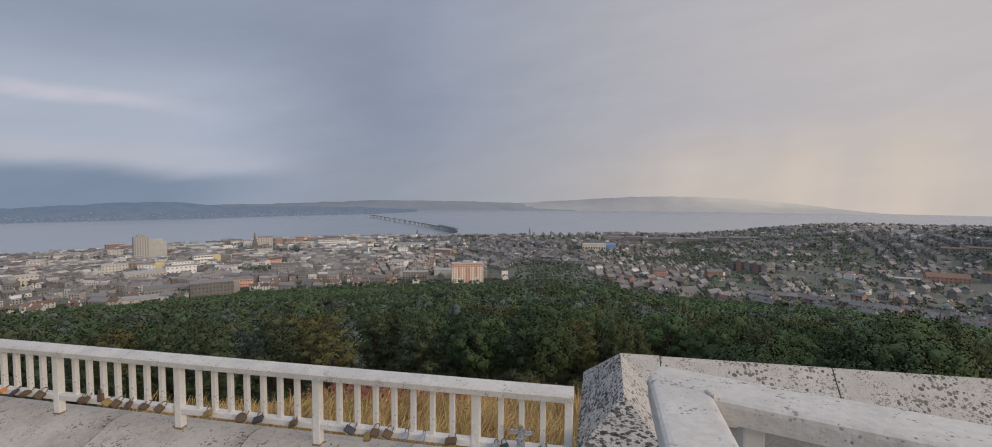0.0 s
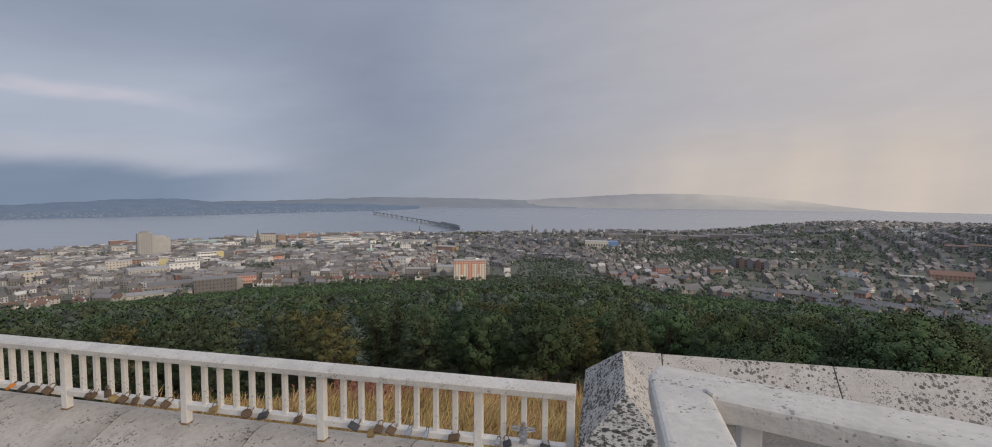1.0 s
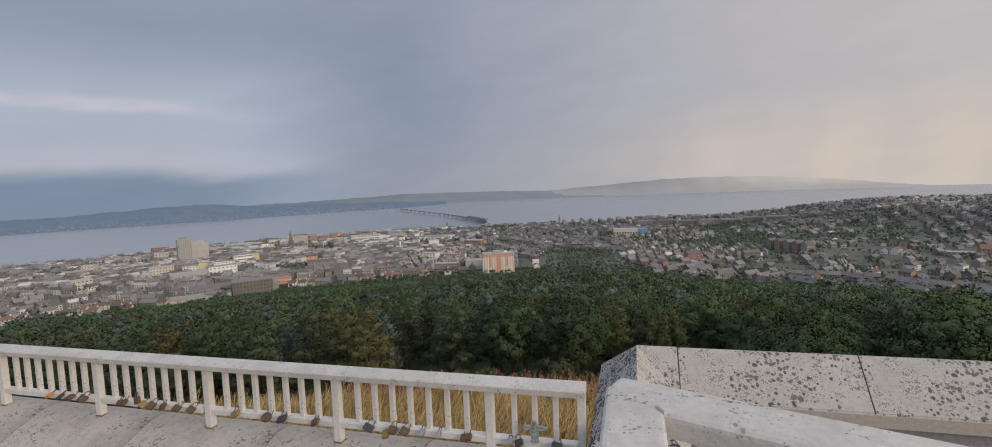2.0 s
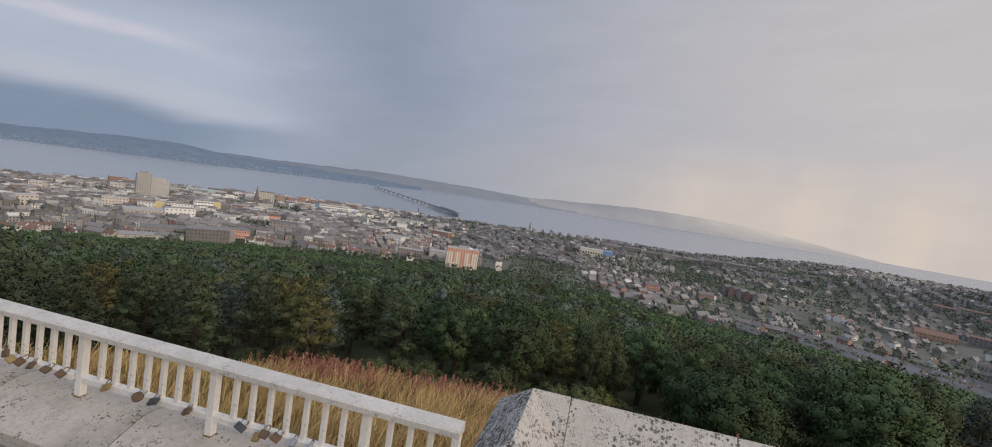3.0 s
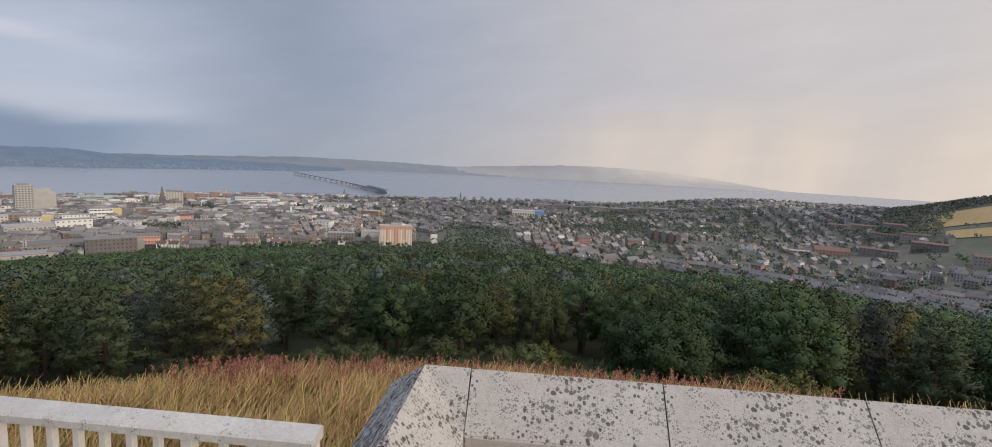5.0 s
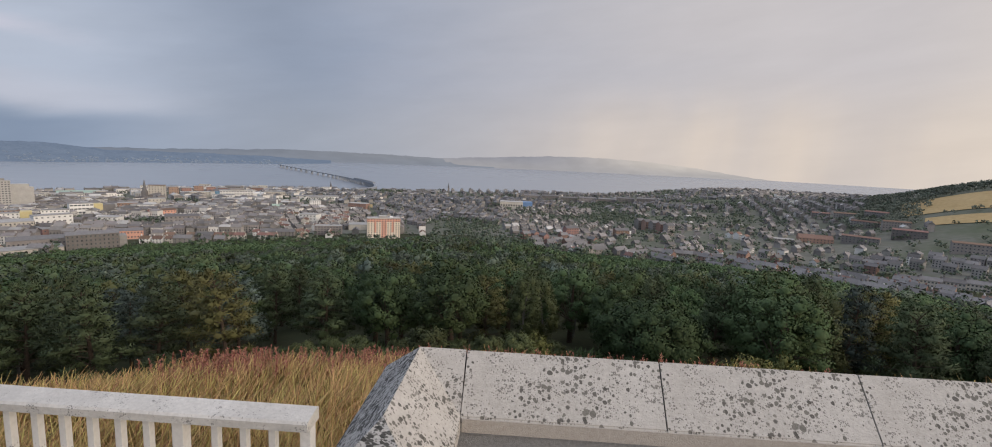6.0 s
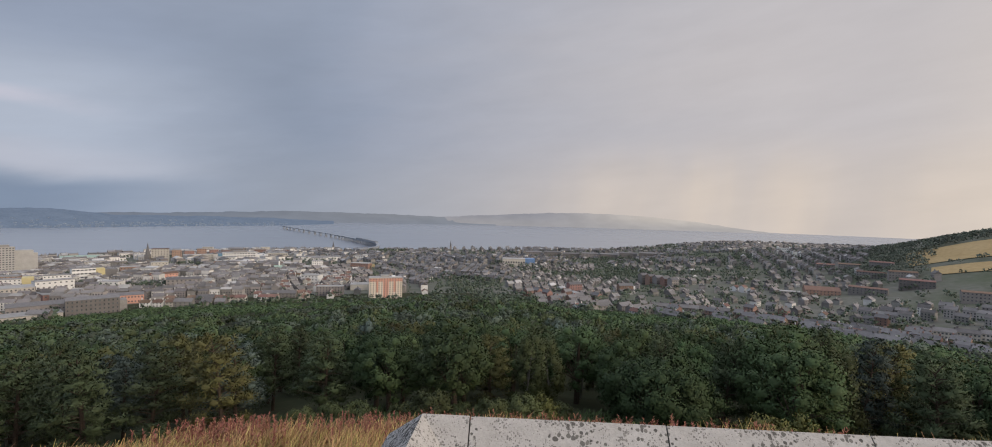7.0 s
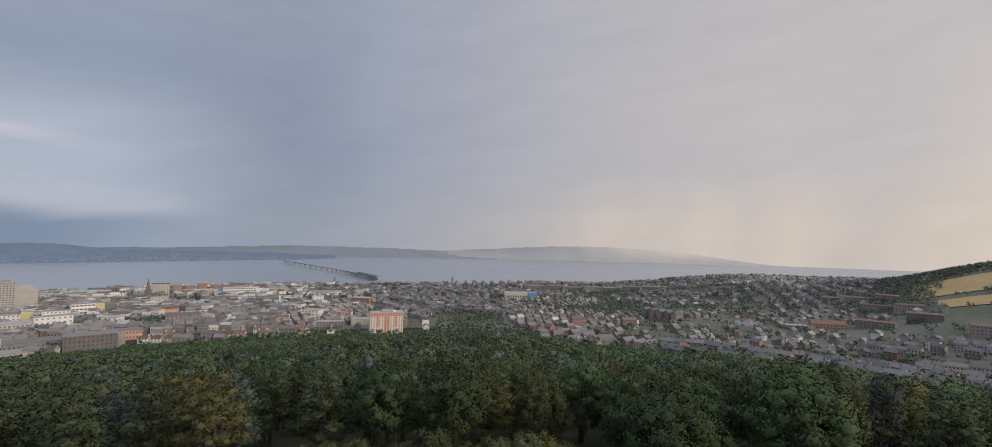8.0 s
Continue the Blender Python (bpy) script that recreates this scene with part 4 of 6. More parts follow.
NEAR_EL = [-9.6, -9.7, -9.9, -10.4, -11.3, -11.8, -12.2, -12.5, -11.9, -12.1, -12.0, -12.5, -12.5, -11.9, -12.3, -12.8, -12.1, -11.5, -11.2, -11.0]
EDGE_AZ = [-64, -49, -39, -32, -26.6, -22, -19, -16, -12, -4, -1, 1.2, 5.3, 7.7, 10.4, 13.7, 20, 23.5, 25.5, 28, 31, 35, 40, 62]
EDGE_EL = [-9.3, -9.7, -10.35, -10.6, -11.5, -11.8, -11.2, -10.4, -9.4, -9.1, -9.4, -10.2, -10.2, -10.6, -11.0, -10.4, -10.3, -10.3, -10.6, -10.2, -10.1, -10.3, -9.8, -9.7]


def canopy(az, r):
    """Height of the tree tops over the ground."""
    f = smooth((r - 85) / (wood_edge(az) - 85)) ** 0.7
    el_ = np.interp(az, NEAR_AZ, NEAR_EL) * (1 - f) + np.interp(az, EDGE_AZ, EDGE_EL) * f
    el_ = np.where((np.abs(az - 17.2) < 3.2) & (r < 342), np.minimum(el_, -12.15), el_)
    return np.clip(np.tan(np.radians(el_)) * r - (land(r, az) - EYE), 4.5, 14.0)


def wood_edge(az):
    return np.interp(az, [-64, -45, -30, -19, -12, -6, 2, 8, 14, 24, 36, 62], [215, 215, 215, 230, 420, 480, 430, 400, 360, 330, 330, 350])

tree_rng = random.Random(21)


def far_enough(p, taken, d):
    return all((p.x - q.x) ** 2 + (p.y - q.y) ** 2 > d * d for q in taken)


taken = [place(-28, 49), place(-28, 55), place(-24, 50), place(-32, 50)]
near_count = 0
tries = 0
while near_count < 135 and tries < 9000:
    tries += 1
    az_ = tree_rng.uniform(-64, 62)
    r_ = math.sqrt(tree_rng.uniform(51 ** 2, 88 ** 2)) + 4.0 * math.sin(az_ * 0.21)
    if -38 < az_ < -18 and r_ < 60:
        continue
    if az_ < -41:
        r_ += 9
    p = place(az_, r_, -0.3)
    if not far_enough(p, taken, 6.0 if tries < 5000 else 5.2):
        continue
    taken.append(p)
    east = 0.75 if az_ > 8 else (0.25 if az_ > -18 else 0.5)
    x = tree_rng.random()
    k = tree_rng.choice([0, 1, 0, 1, 2, 3]) if x < east else tree_rng.choice([4, 5, 4, 5, 6])
    want_h = float(canopy(az_, r_)) * tree_rng.uniform(0.84, 1.03) + 0.3
    m_ = Matrix.Translation(p) @ pose(0, 0, 0, tree_rng.uniform(-3, 3), tree_rng.uniform(-3, 3), tree_rng.uniform(0, 360))
    if protos[k] is None:
        nm, kd, sd, lm, bmt, lab = KINDS[k]
        made_ = make_tree(kd, sd)
        tops[k] = float(made_[1][:, 2].max())
        protos[k] = plant(nm, made_, lm, bmt, lab, "tree", m_, "trees below the terrace")
        one = protos[k]
    else:
        one = copy_thing(protos[k], m_)
    sc = want_h / tops[k]
    wide = sc ** 0.5 * tree_rng.uniform(0.95, 1.2)
    one.scale = (wide, wide, sc)
    near_count += 1

plant("broadleaf_tree", make_tree("sycamore", 31), broad_leaf, bark, "large round sycamore with dense dark leaves", "tree",
      Matrix.Translation(place(-28.2, 49, -1.6)))
bush_a = plant("bush", make_bush(41, 2.3, 2.9), birch_leaf, bark, "rounded light green bush below the grass crest", "bush", Matrix.Translation(place(-3, 40, -0.2)), "bushes by the grass")
for az_, r_, sc in ((0.5, 47, 0.6), (8, 49, 0.7), (15, 47, 0.5), (19, 50, 0.8), (30, 48, 0.6), (-17.5, 48, 0.7), (-6.5, 47, 0.6), (-47, 50, 0.7), (-10, 42, 0.8), (-13.5, 44, 0.9), (5, 44, 0.75), (11, 46, 0.7), (24, 47, 0.8), (-52, 52, 0.9), (38, 44, 1.0)):
    copy_thing(bush_a, Matrix.Translation(place(az_, r_, -0.2)) @ pose(0, 0, 0, 0, 0, az_ * 37)).scale = (sc, sc, sc)
bush_b = plant("bush", make_bush(43, 3.1, 3.7, 0.18, 0.26), yellow_leaf, bark, "yellow-green sprawling bush below the grass", "bush", Matrix.Translation(place(-39.2, 44, -0.6)), "bushes by the grass")
for az_, r_, sc in ((-42.3, 46, 0.85), (-36.6, 42, 0.5), (-15.5, 46, 0.6), (-46, 54, 0.6)):
    copy_thing(bush_b, Matrix.Translation(place(az_, r_, -0.3)) @ pose(0, 0, 0, 0, 0, az_ * 53)).scale = (sc, sc, sc * 1.2)


def tree_mass(name, spots, heights, spread, leaf_mat, clumps, per, size, label, seed):
    """Many tree crowns as one: each an uneven dome of leaf lobes."""
    rng = np.random.default_rng(seed)
    n = len(spots)
    u_ = np.clip(1.0 - 1.45 * (np.arange(clumps)[None] + rng.random((n, clumps))) / clumps, -1, 1)
    a = np.arange(clumps)[None] * 2.4 + rng.uniform(0, 6.283, (n, 1)) + rng.normal(size=(n, clumps)) * 0.3
    c = np.sqrt(np.maximum(0, 1 - u_ ** 2))
    q = rng.uniform(0.55, 0.85, (n, clumps))
    H = heights[:, None]
    R = spread[:, None] * rng.uniform(0.8, 1.2, (n, 1))
    rad = R * rng.uniform(0.24, 0.46, (n, clumps)) * (1.25 if clumps < 6 else 1.0)
    cx = spots[:, 0:1] + np.cos(a) * c * R * q
    cy = spots[:, 1:2] + np.sin(a) * c * R * q
    cz = spots[:, 2:3] + H * 0.55 + u_ * (H * 0.45 - rad * 0.75) * rng.uniform(0.85, 1.0, (n, clumps))
    cen = np.stack([cx, cy, cz], -1).reshape(-1, 3)
    mid = np.repeat(np.stack([spots[:, 0], spots[:, 1], spots[:, 2] + heights * 0.35], -1), clumps, axis=0)
    v, l, nr = foliage(rng, cen, rad.ravel(), mid, per, size * 0.9, size * 1.1, 0.85, cull=False, core=0.54, lift=0.5)
    ob = new(name, fast_mesh(name, v, l, 3, leaf_mat, nr))
    return tagged(ob, label, "trees", kind="stuff")


wr = np.random.default_rng(5)


def wood_spots(r0, r1, step):
    n = int(math.radians(126) / 2 * (r1 ** 2 - r0 ** 2) / step ** 2)
    az_ = wr.uniform(-64, 62, n)
    r_ = np.sqrt(wr.uniform(r0 ** 2, r1 ** 2, n))
    keep = r_ < wood_edge(az_) * wr.uniform(0.9, 1.05, n)
    keep &= ~((np.abs(az_ - 17.2) < 3.0) & (np.abs(r_ - 352) < 24))
    az_, r_ = az_[keep], r_[keep]
    a = np.radians(az_)
    return np.stack([-np.sin(a) * r_, np.cos(a) * r_, land(r_, az_) - 0.3], -1), r_


for i, (r0, r1, step, cl, per, size) in enumerate(((84, 130, 5.8, 14, 52, 0.35), (130, 230, 8.0, 11, 30, 0.6), (230, 570, 10.2, 8, 18, 1.0))):
    sp, rr_ = wood_spots(r0, r1, step)
    lot = wr.integers(0, 6, len(sp))
    for g_ in range(6):
        s_, r_ = sp[lot == g_], rr_[lot == g_]
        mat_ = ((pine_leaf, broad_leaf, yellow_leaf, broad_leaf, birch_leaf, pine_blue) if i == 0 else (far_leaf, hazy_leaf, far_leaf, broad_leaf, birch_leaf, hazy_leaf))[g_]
        a_ = np.degrees(np.arctan2(-s_[:, 0], s_[:, 1]))
        tall_ = canopy(a_, r_) * wr.uniform(0.7, 1.03, len(s_))
        tree_mass("woodland", s_, tall_, (3.2 + 0.85 * i) * wr.uniform(0.8, 1.25, len(s_)), mat_, cl, per, size, "mixed green woodland of rounded crowns on the slope", 60 + 7 * i + g_)

# ---------------------------------------------------------------- grass slope
def grass(name, count, r_lo, r_hi, az_lo, az_hi, h_lo, h_hi, width, mat, label, seed, clump=1.0, edge=None):
    rng = np.random.default_rng(seed)
    az_ = rng.uniform(az_lo, az_hi, count)
    r_ = r_lo * (r_hi / r_lo) ** rng.random(count)
    a = np.radians(az_)
    x, y = -np.sin(a) * r_, np.cos(a) * r_
    ca, sa = math.cos(radians(TURN)), math.sin(radians(TURN))
    s_, n_ = x * ca + y * sa, -x * sa + y * ca
    keep = np.where(s_ > -0.2, n_ > 3.78, n_ > 2.98)
    if edge is not None:
        keep &= edge(x, y, r_, az_, rng)
    x, y, r_, az_ = x[keep], y[keep], r_[keep], az_[keep]
    n = len(x)
    z = land(r_, az_) + bumps(r_, az_) - 0.03
    patch = 0.75 + 0.5 * (0.5 + 0.5 * np.sin(x * 1.7 + np.sin(y * 1.1) * 2) * np.sin(y * 1.9 + x * 0.6))
    h = rng.uniform(h_lo, h_hi, n) * patch
    w = width * (0.7 + 0.06 * r_) * rng.uniform(0.7, 1.3, n)
    th = rng.uniform(0, 6.283, n)
    lean = rng.uniform(0.1, 0.75, n) * h * clump
    lx, ly = np.cos(th) * lean + 0.12 * h, np.sin(th) * lean
    px, py = -np.sin(th + 0.4), np.cos(th + 0.4)
    base = np.stack([x, y, z], -1)
    side = np.stack([px, py, 0 * px], -1) * (w / 2)[:, None]
    mid = base + np.stack([lx * 0.3, ly * 0.3, h * 0.6], -1)
    tip = base + np.stack([lx, ly, h], -1)
    v = np.stack([base - side, base + side, mid + side * 0.9, mid - side * 0.9, tip + side * 0.35, tip - side * 0.35], 1).reshape(-1, 3)
    o = np.arange(n)[:, None] * 6
    l = np.concatenate([o + np.array([0, 1, 2, 3]), o + np.array([3, 2, 4, 5])], 1).reshape(-1)
    ob = new(name, fast_mesh(name, v, l, 4, mat))
    return tagged(ob, label, "grass", kind="stuff")


grass("dry_grass", 95000, 3.2, 26, -58, 62, 0.35, 0.68, 0.011, dry_grass, "tall dry golden grass covering the slope", 71)
grass("green_grass", 20000, 3.2, 26, -58, 62, 0.20, 0.48, 0.012, green_grass, "green grass mixed through the dry stalks", 72,
      edge=lambda x, y, r, az, rng: rng.random(len(x)) < 0.35 + 0.65 * (np.sin(x * 0.9 + 1) * np.sin(y * 0.8) > 0.2))
grass("lawn_grass", 16000, 26, 62, -62, -38, 0.2, 0.5, 0.02, green_grass, "green grass below the bushes", 73)
grass("undergrowth", 16000, 24, 60, -38, 62, 0.3, 0.9, 0.03, broad_leaf, "dark undergrowth at the foot of the trees", 74)


def spikes(count, seed):
    """Reddish seeding fireweed: a stem with a tapering spray of seed pods."""
    rng = np.random.default_rng(seed)
    az_ = np.concatenate([rng.uniform(-45, 20, count), rng.normal(15, 3.5, count // 5)])
    r_ = np.concatenate([rng.normal(15.5, 2.4, count), rng.normal(13, 1.5, count // 5)]).clip(10.5, 22)
    a = np.radians(az_)
    x, y = -np.sin(a) * r_, np.cos(a) * r_
    z = land(r_, az_)
    vs, n = [], len(x)
    H = rng.uniform(0.65, 1.0, n)
    per = 26
    f = rng.uniform(0.45, 1.0, (n, per))
    th = rng.uniform(0, 6.283, (n, per))
    lean = rng.normal(0, 0.08, (n, 2))
    px = x[:, None] + lean[:, :1] * f
    py = y[:, None] + lean[:, 1:] * f
    pz = z[:, None] + H[:, None] * f
    ln = 0.085 * (1.15 - f) + 0.03
    c, s = np.cos(th), np.sin(th)
    w = 0.012
    p = np.stack([px, py, pz], -1)
    out = np.stack([c * ln, s * ln, ln * 0.8], -1)
    sd = np.stack([-s * w, c * w, 0 * c], -1)
    v = np.stack([p - sd, p + sd, p + out + sd * 0.4, p + out - sd * 0.4], 2).reshape(-1, 3)
    b = np.stack([x, y, z], -1)
    t = np.stack([px[:, 0] * 0 + x + lean[:, 0], y + lean[:, 1], z + H], -1)
    sx = np.array([0.007, 0, 0])
    st = np.stack([b - sx, b + sx, t + sx * 0.4, t - sx * 0.4], 1).reshape(-1, 3)
    v = np.concatenate([v, st])
    ob = new("fireweed", fast_mesh("fireweed", v, np.arange(len(v)), 4, fireweed))
    return tagged(ob, "reddish seeding fireweed along the grass crest", "wildflowers", kind="stuff")


spikes(620, 81)

# ---------------------------------------------------------------- the town
def gable_house(L, D, H, rise, chim):
    """Walls (with gables), roof (with overhang), chimney stacks; ridge along x."""
    x, y = L / 2, D / 2
    wall = solid([(-x, -y, -3), (x, -y, -3), (x, y, -3), (-x, y, -3), (-x, -y, H), (x, -y, H), (x, y, H), (-x, y, H), (-x, 0, H + rise), (x, 0, H + rise)],
                 [(0, 1, 5, 4), (2, 3, 7, 6), (1, 2, 6, 9, 5), (3, 0, 4, 8, 7), (4, 5, 9, 8), (6, 7, 8, 9), (0, 3, 2, 1)])
    o = 0.35
    k = rise / y
    roof = solid([(-x - o, -y - o, H - o * k + 0.05), (x + o, -y - o, H - o * k + 0.05), (x + o, 0, H + rise + 0.05), (-x - o, 0, H + rise + 0.05), (-x - o, y + o, H - o * k + 0.05), (x + o, y + o, H - o * k + 0.05),
                  (-x - o, -y - o, H - o * k + 0.3), (x + o, -y - o, H - o * k + 0.3), (x + o, 0, H + rise + 0.32), (-x - o, 0, H + rise + 0.32), (-x - o, y + o, H - o * k + 0.3), (x + o, y + o, H - o * k + 0.3)],
                 [(0, 1, 2, 3), (3, 2, 5, 4), (6, 7, 8, 9), (9, 8, 11, 10), (0, 1, 7, 6), (4, 5, 11, 10), (0, 3, 9, 6), (3, 4, 10, 9), (1, 2, 8, 7), (2, 5, 11, 8)])
    stacks = []
    for cx in chim:
        b = bmesh.new()
        box_into(b, cx - 0.6, cx + 0.6, -0.4, 0.4, H + rise - 0.8, H + rise + 1.3)
        for q in (-0.35, 0.0, 0.35):
            box_into(b, cx + q - 0.11, cx + q + 0.11, -0.12, 0.12, H + rise + 1.25, H + rise + 1.7)
        stacks.append(b)
    return wall, roof, stacks


WIN = box(-0.55, 0.55, -0.06, 0.10, -0.75, 0.75)
WIN_MESH = bpy.data.meshes.new("window")
WIN.to_mesh(WIN_MESH)
WIN.free()
WIN_MESH.materials.append(window_dark)


def house_thing(L, D, H, rise, wall_mat, roof_mat, label, at):
    t = thing("house", label, "house", at, "houses below the wood")
    wall, roof, stacks = gable_house(L, D, H, rise, (-L / 2 + 0.8, L / 2 - 0.8))
    wo = part("wall", wall, wall_mat, t)
    part("roof", roof, roof_mat, t)
    for s_ in stacks:
        part("chimney", s_, wall_mat, t)
    n = max(2, int(L / 3.2))
    for side in (-1, 1):
        for i in range(n if n < 4 else 4):
            for fl in range(int(H // 2.7)):
                o = part("window", WIN_MESH, None, wo)
                o.location = (-L / 2 + L * (i + 0.5) / min(n, 4), side * (D / 2 + 0.0), 1.6 + 2.75 * fl)
                if side > 0:
                    o.rotation_euler = (0, 0, math.pi)
    return t


houses = [("grey sandstone house with slate roof and chimneys", 11, 8.5, 5.6, 3.0, sandstone, slate),
          ("long grey stone terrace with slate roof", 19, 9, 6.0, 3.2, sandstone, slate),
          ("white-harled house with brown tiled roof", 10, 8, 5.4, 2.6, render_white, slate_brown),
          ("cream-rendered house with brown tiled roof", 12, 8, 5.4, 2.6, render_cream, slate_brown),
          ("red brick house with slate roof", 12, 9, 8.5, 3.0, brick_red, slate)]
house_protos = [None] * len(houses)

hr = np.random.default_rng(9)
cells = [(hr.uniform(-62, 62), math.sqrt(hr.uniform(420 ** 2, 2300 ** 2)), hr.uniform(0, 180), hr.random()) for _ in range(90)]
cell_xy = np.array([(-math.sin(radians(a)) * r, math.cos(radians(a)) * r) for a, r, _, _ in cells])
LAND = [(35.2, 1160, 40), (25.8, 1290, 60), (22.3, 1376, 70), (18.5, 1264, 65), (32.5, 940, 45), (36.7, 986, 30), (30.5, 1028, 32), (27.3, 1046, 30), (29.9, 652, 36), (35.2, 830, 36), (33.4, 690, 36), (27.5, 712, 26),
        (30.7, 1408, 45), (22.6, 904, 36), (10.4, 1080, 40), (10.4, 1252, 55), (-11, 1156, 45), (-27.5, 874, 42), (-39.2, 1484, 40), (-42.4, 896, 38), (-47.6, 1022, 48), (-44.7, 1126, 40), (3.3, 655, 48), (6.8, 1114, 50), (-35.7, 876, 32), (-51.4, 650, 60), (-30.1, 608, 50)]
land_xy = np.array([(-math.sin(radians(a)) * r, math.cos(radians(a)) * r) for a, r, _ in LAND])
land_r = np.array([q for _, _, q in LAND])


def green_share(az, r):
    """Where gardens and trees crowd out houses."""
    g = 0.16 + 0.44 * smooth((-az - 8) / 20) + 0.5 * smooth((-az - 44) / 4) * smooth((r - 1050) / 150)
    g = g + 0.7 * np.exp(-((az + 37) / 3.5) ** 2) * np.exp(-((r - 1000) / 130) ** 2)
    g = g + 0.8 * np.exp(-((az - 15) / 5) ** 2) * np.exp(-((r - 1180) / 60) ** 2)
    return g


spots = []
for ci, (caz, cr, ang, style) in enumerate(cells):
    th = radians(ang)
    ux, uy = math.cos(th), math.sin(th)
    row_gap = 30 if style < 0.65 else 24
    for i in range(-12, 13):
        for j in range(-26, 27):
            L = 12.5 if style < 0.65 else 11
            gx, gy = i * row_gap, j * (L + (0.3 if style < 0.4 else 5))
            x = cell_xy[ci][0] + gy * ux - gx * uy + hr.normal() * 0.8
            y = cell_xy[ci][1] + gy * uy + gx * ux + hr.normal() * 0.8
            if np.argmin(((cell_xy - (x, y)) ** 2).sum(1)) != ci:
                continue
            r = math.hypot(x, y)
            az_ = math.degrees(math.atan2(-x, y))
            if abs(az_) > 62 or r > float(shore(az_)) - 30:
                continue
            lo = float(np.interp(az_, [-62, -45, -30, -18, -12, 2, 20, 40, 62], [430, 430, 450, 480, 600, 640, 640, 640, 640]))
            if r < lo or (((land_xy - (x, y)) ** 2).sum(1) < land_r ** 2).any():
                continue
            pz = noise.noise(Vector((x * 0.006, y * 0.006, 4.0)))
            if pz > 0.22 + 0.25 * float(smooth(az_ / 12)) or hr.random() < float(green_share(az_, r)) * (0.95 - 0.4 * float(smooth((-az_ - 30) / 8))) + 0.06:
                continue
            if az_ < -46 and 980 < r:
                continue
            spots.append((r, az_, x, y, ang + hr.normal() * 1.5 + (90 if hr.random() < 0.06 else 0), style, L))
spots.sort()
NEAR = 190
for q, (r, az_, x, y, ang, style, L) in enumerate(spots[:NEAR]):
    k = (hr.choice([0, 1, 1, 0, 4, 2]) if az_ < -5 else hr.choice([0, 2, 3, 3, 1]))
    m_ = Matrix.Translation((x, y, float(land(r, az_)))) @ pose(0, 0, 0, 0, 0, ang)
    if house_protos[k] is None:
        lab, LL, D, H, rise, wm, rm = houses[k]
        house_protos[k] = house_thing(LL, D, H, rise, wm, rm, lab, m_)
    else:
        copy_thing(house_protos[k], m_)


town_pale_roof = material("town_pale_roofs", (0.34, 0.33, 0.32), (0.50, 0.49, 0.47), scale=0.02, rough=0.8, per_island=0.3)


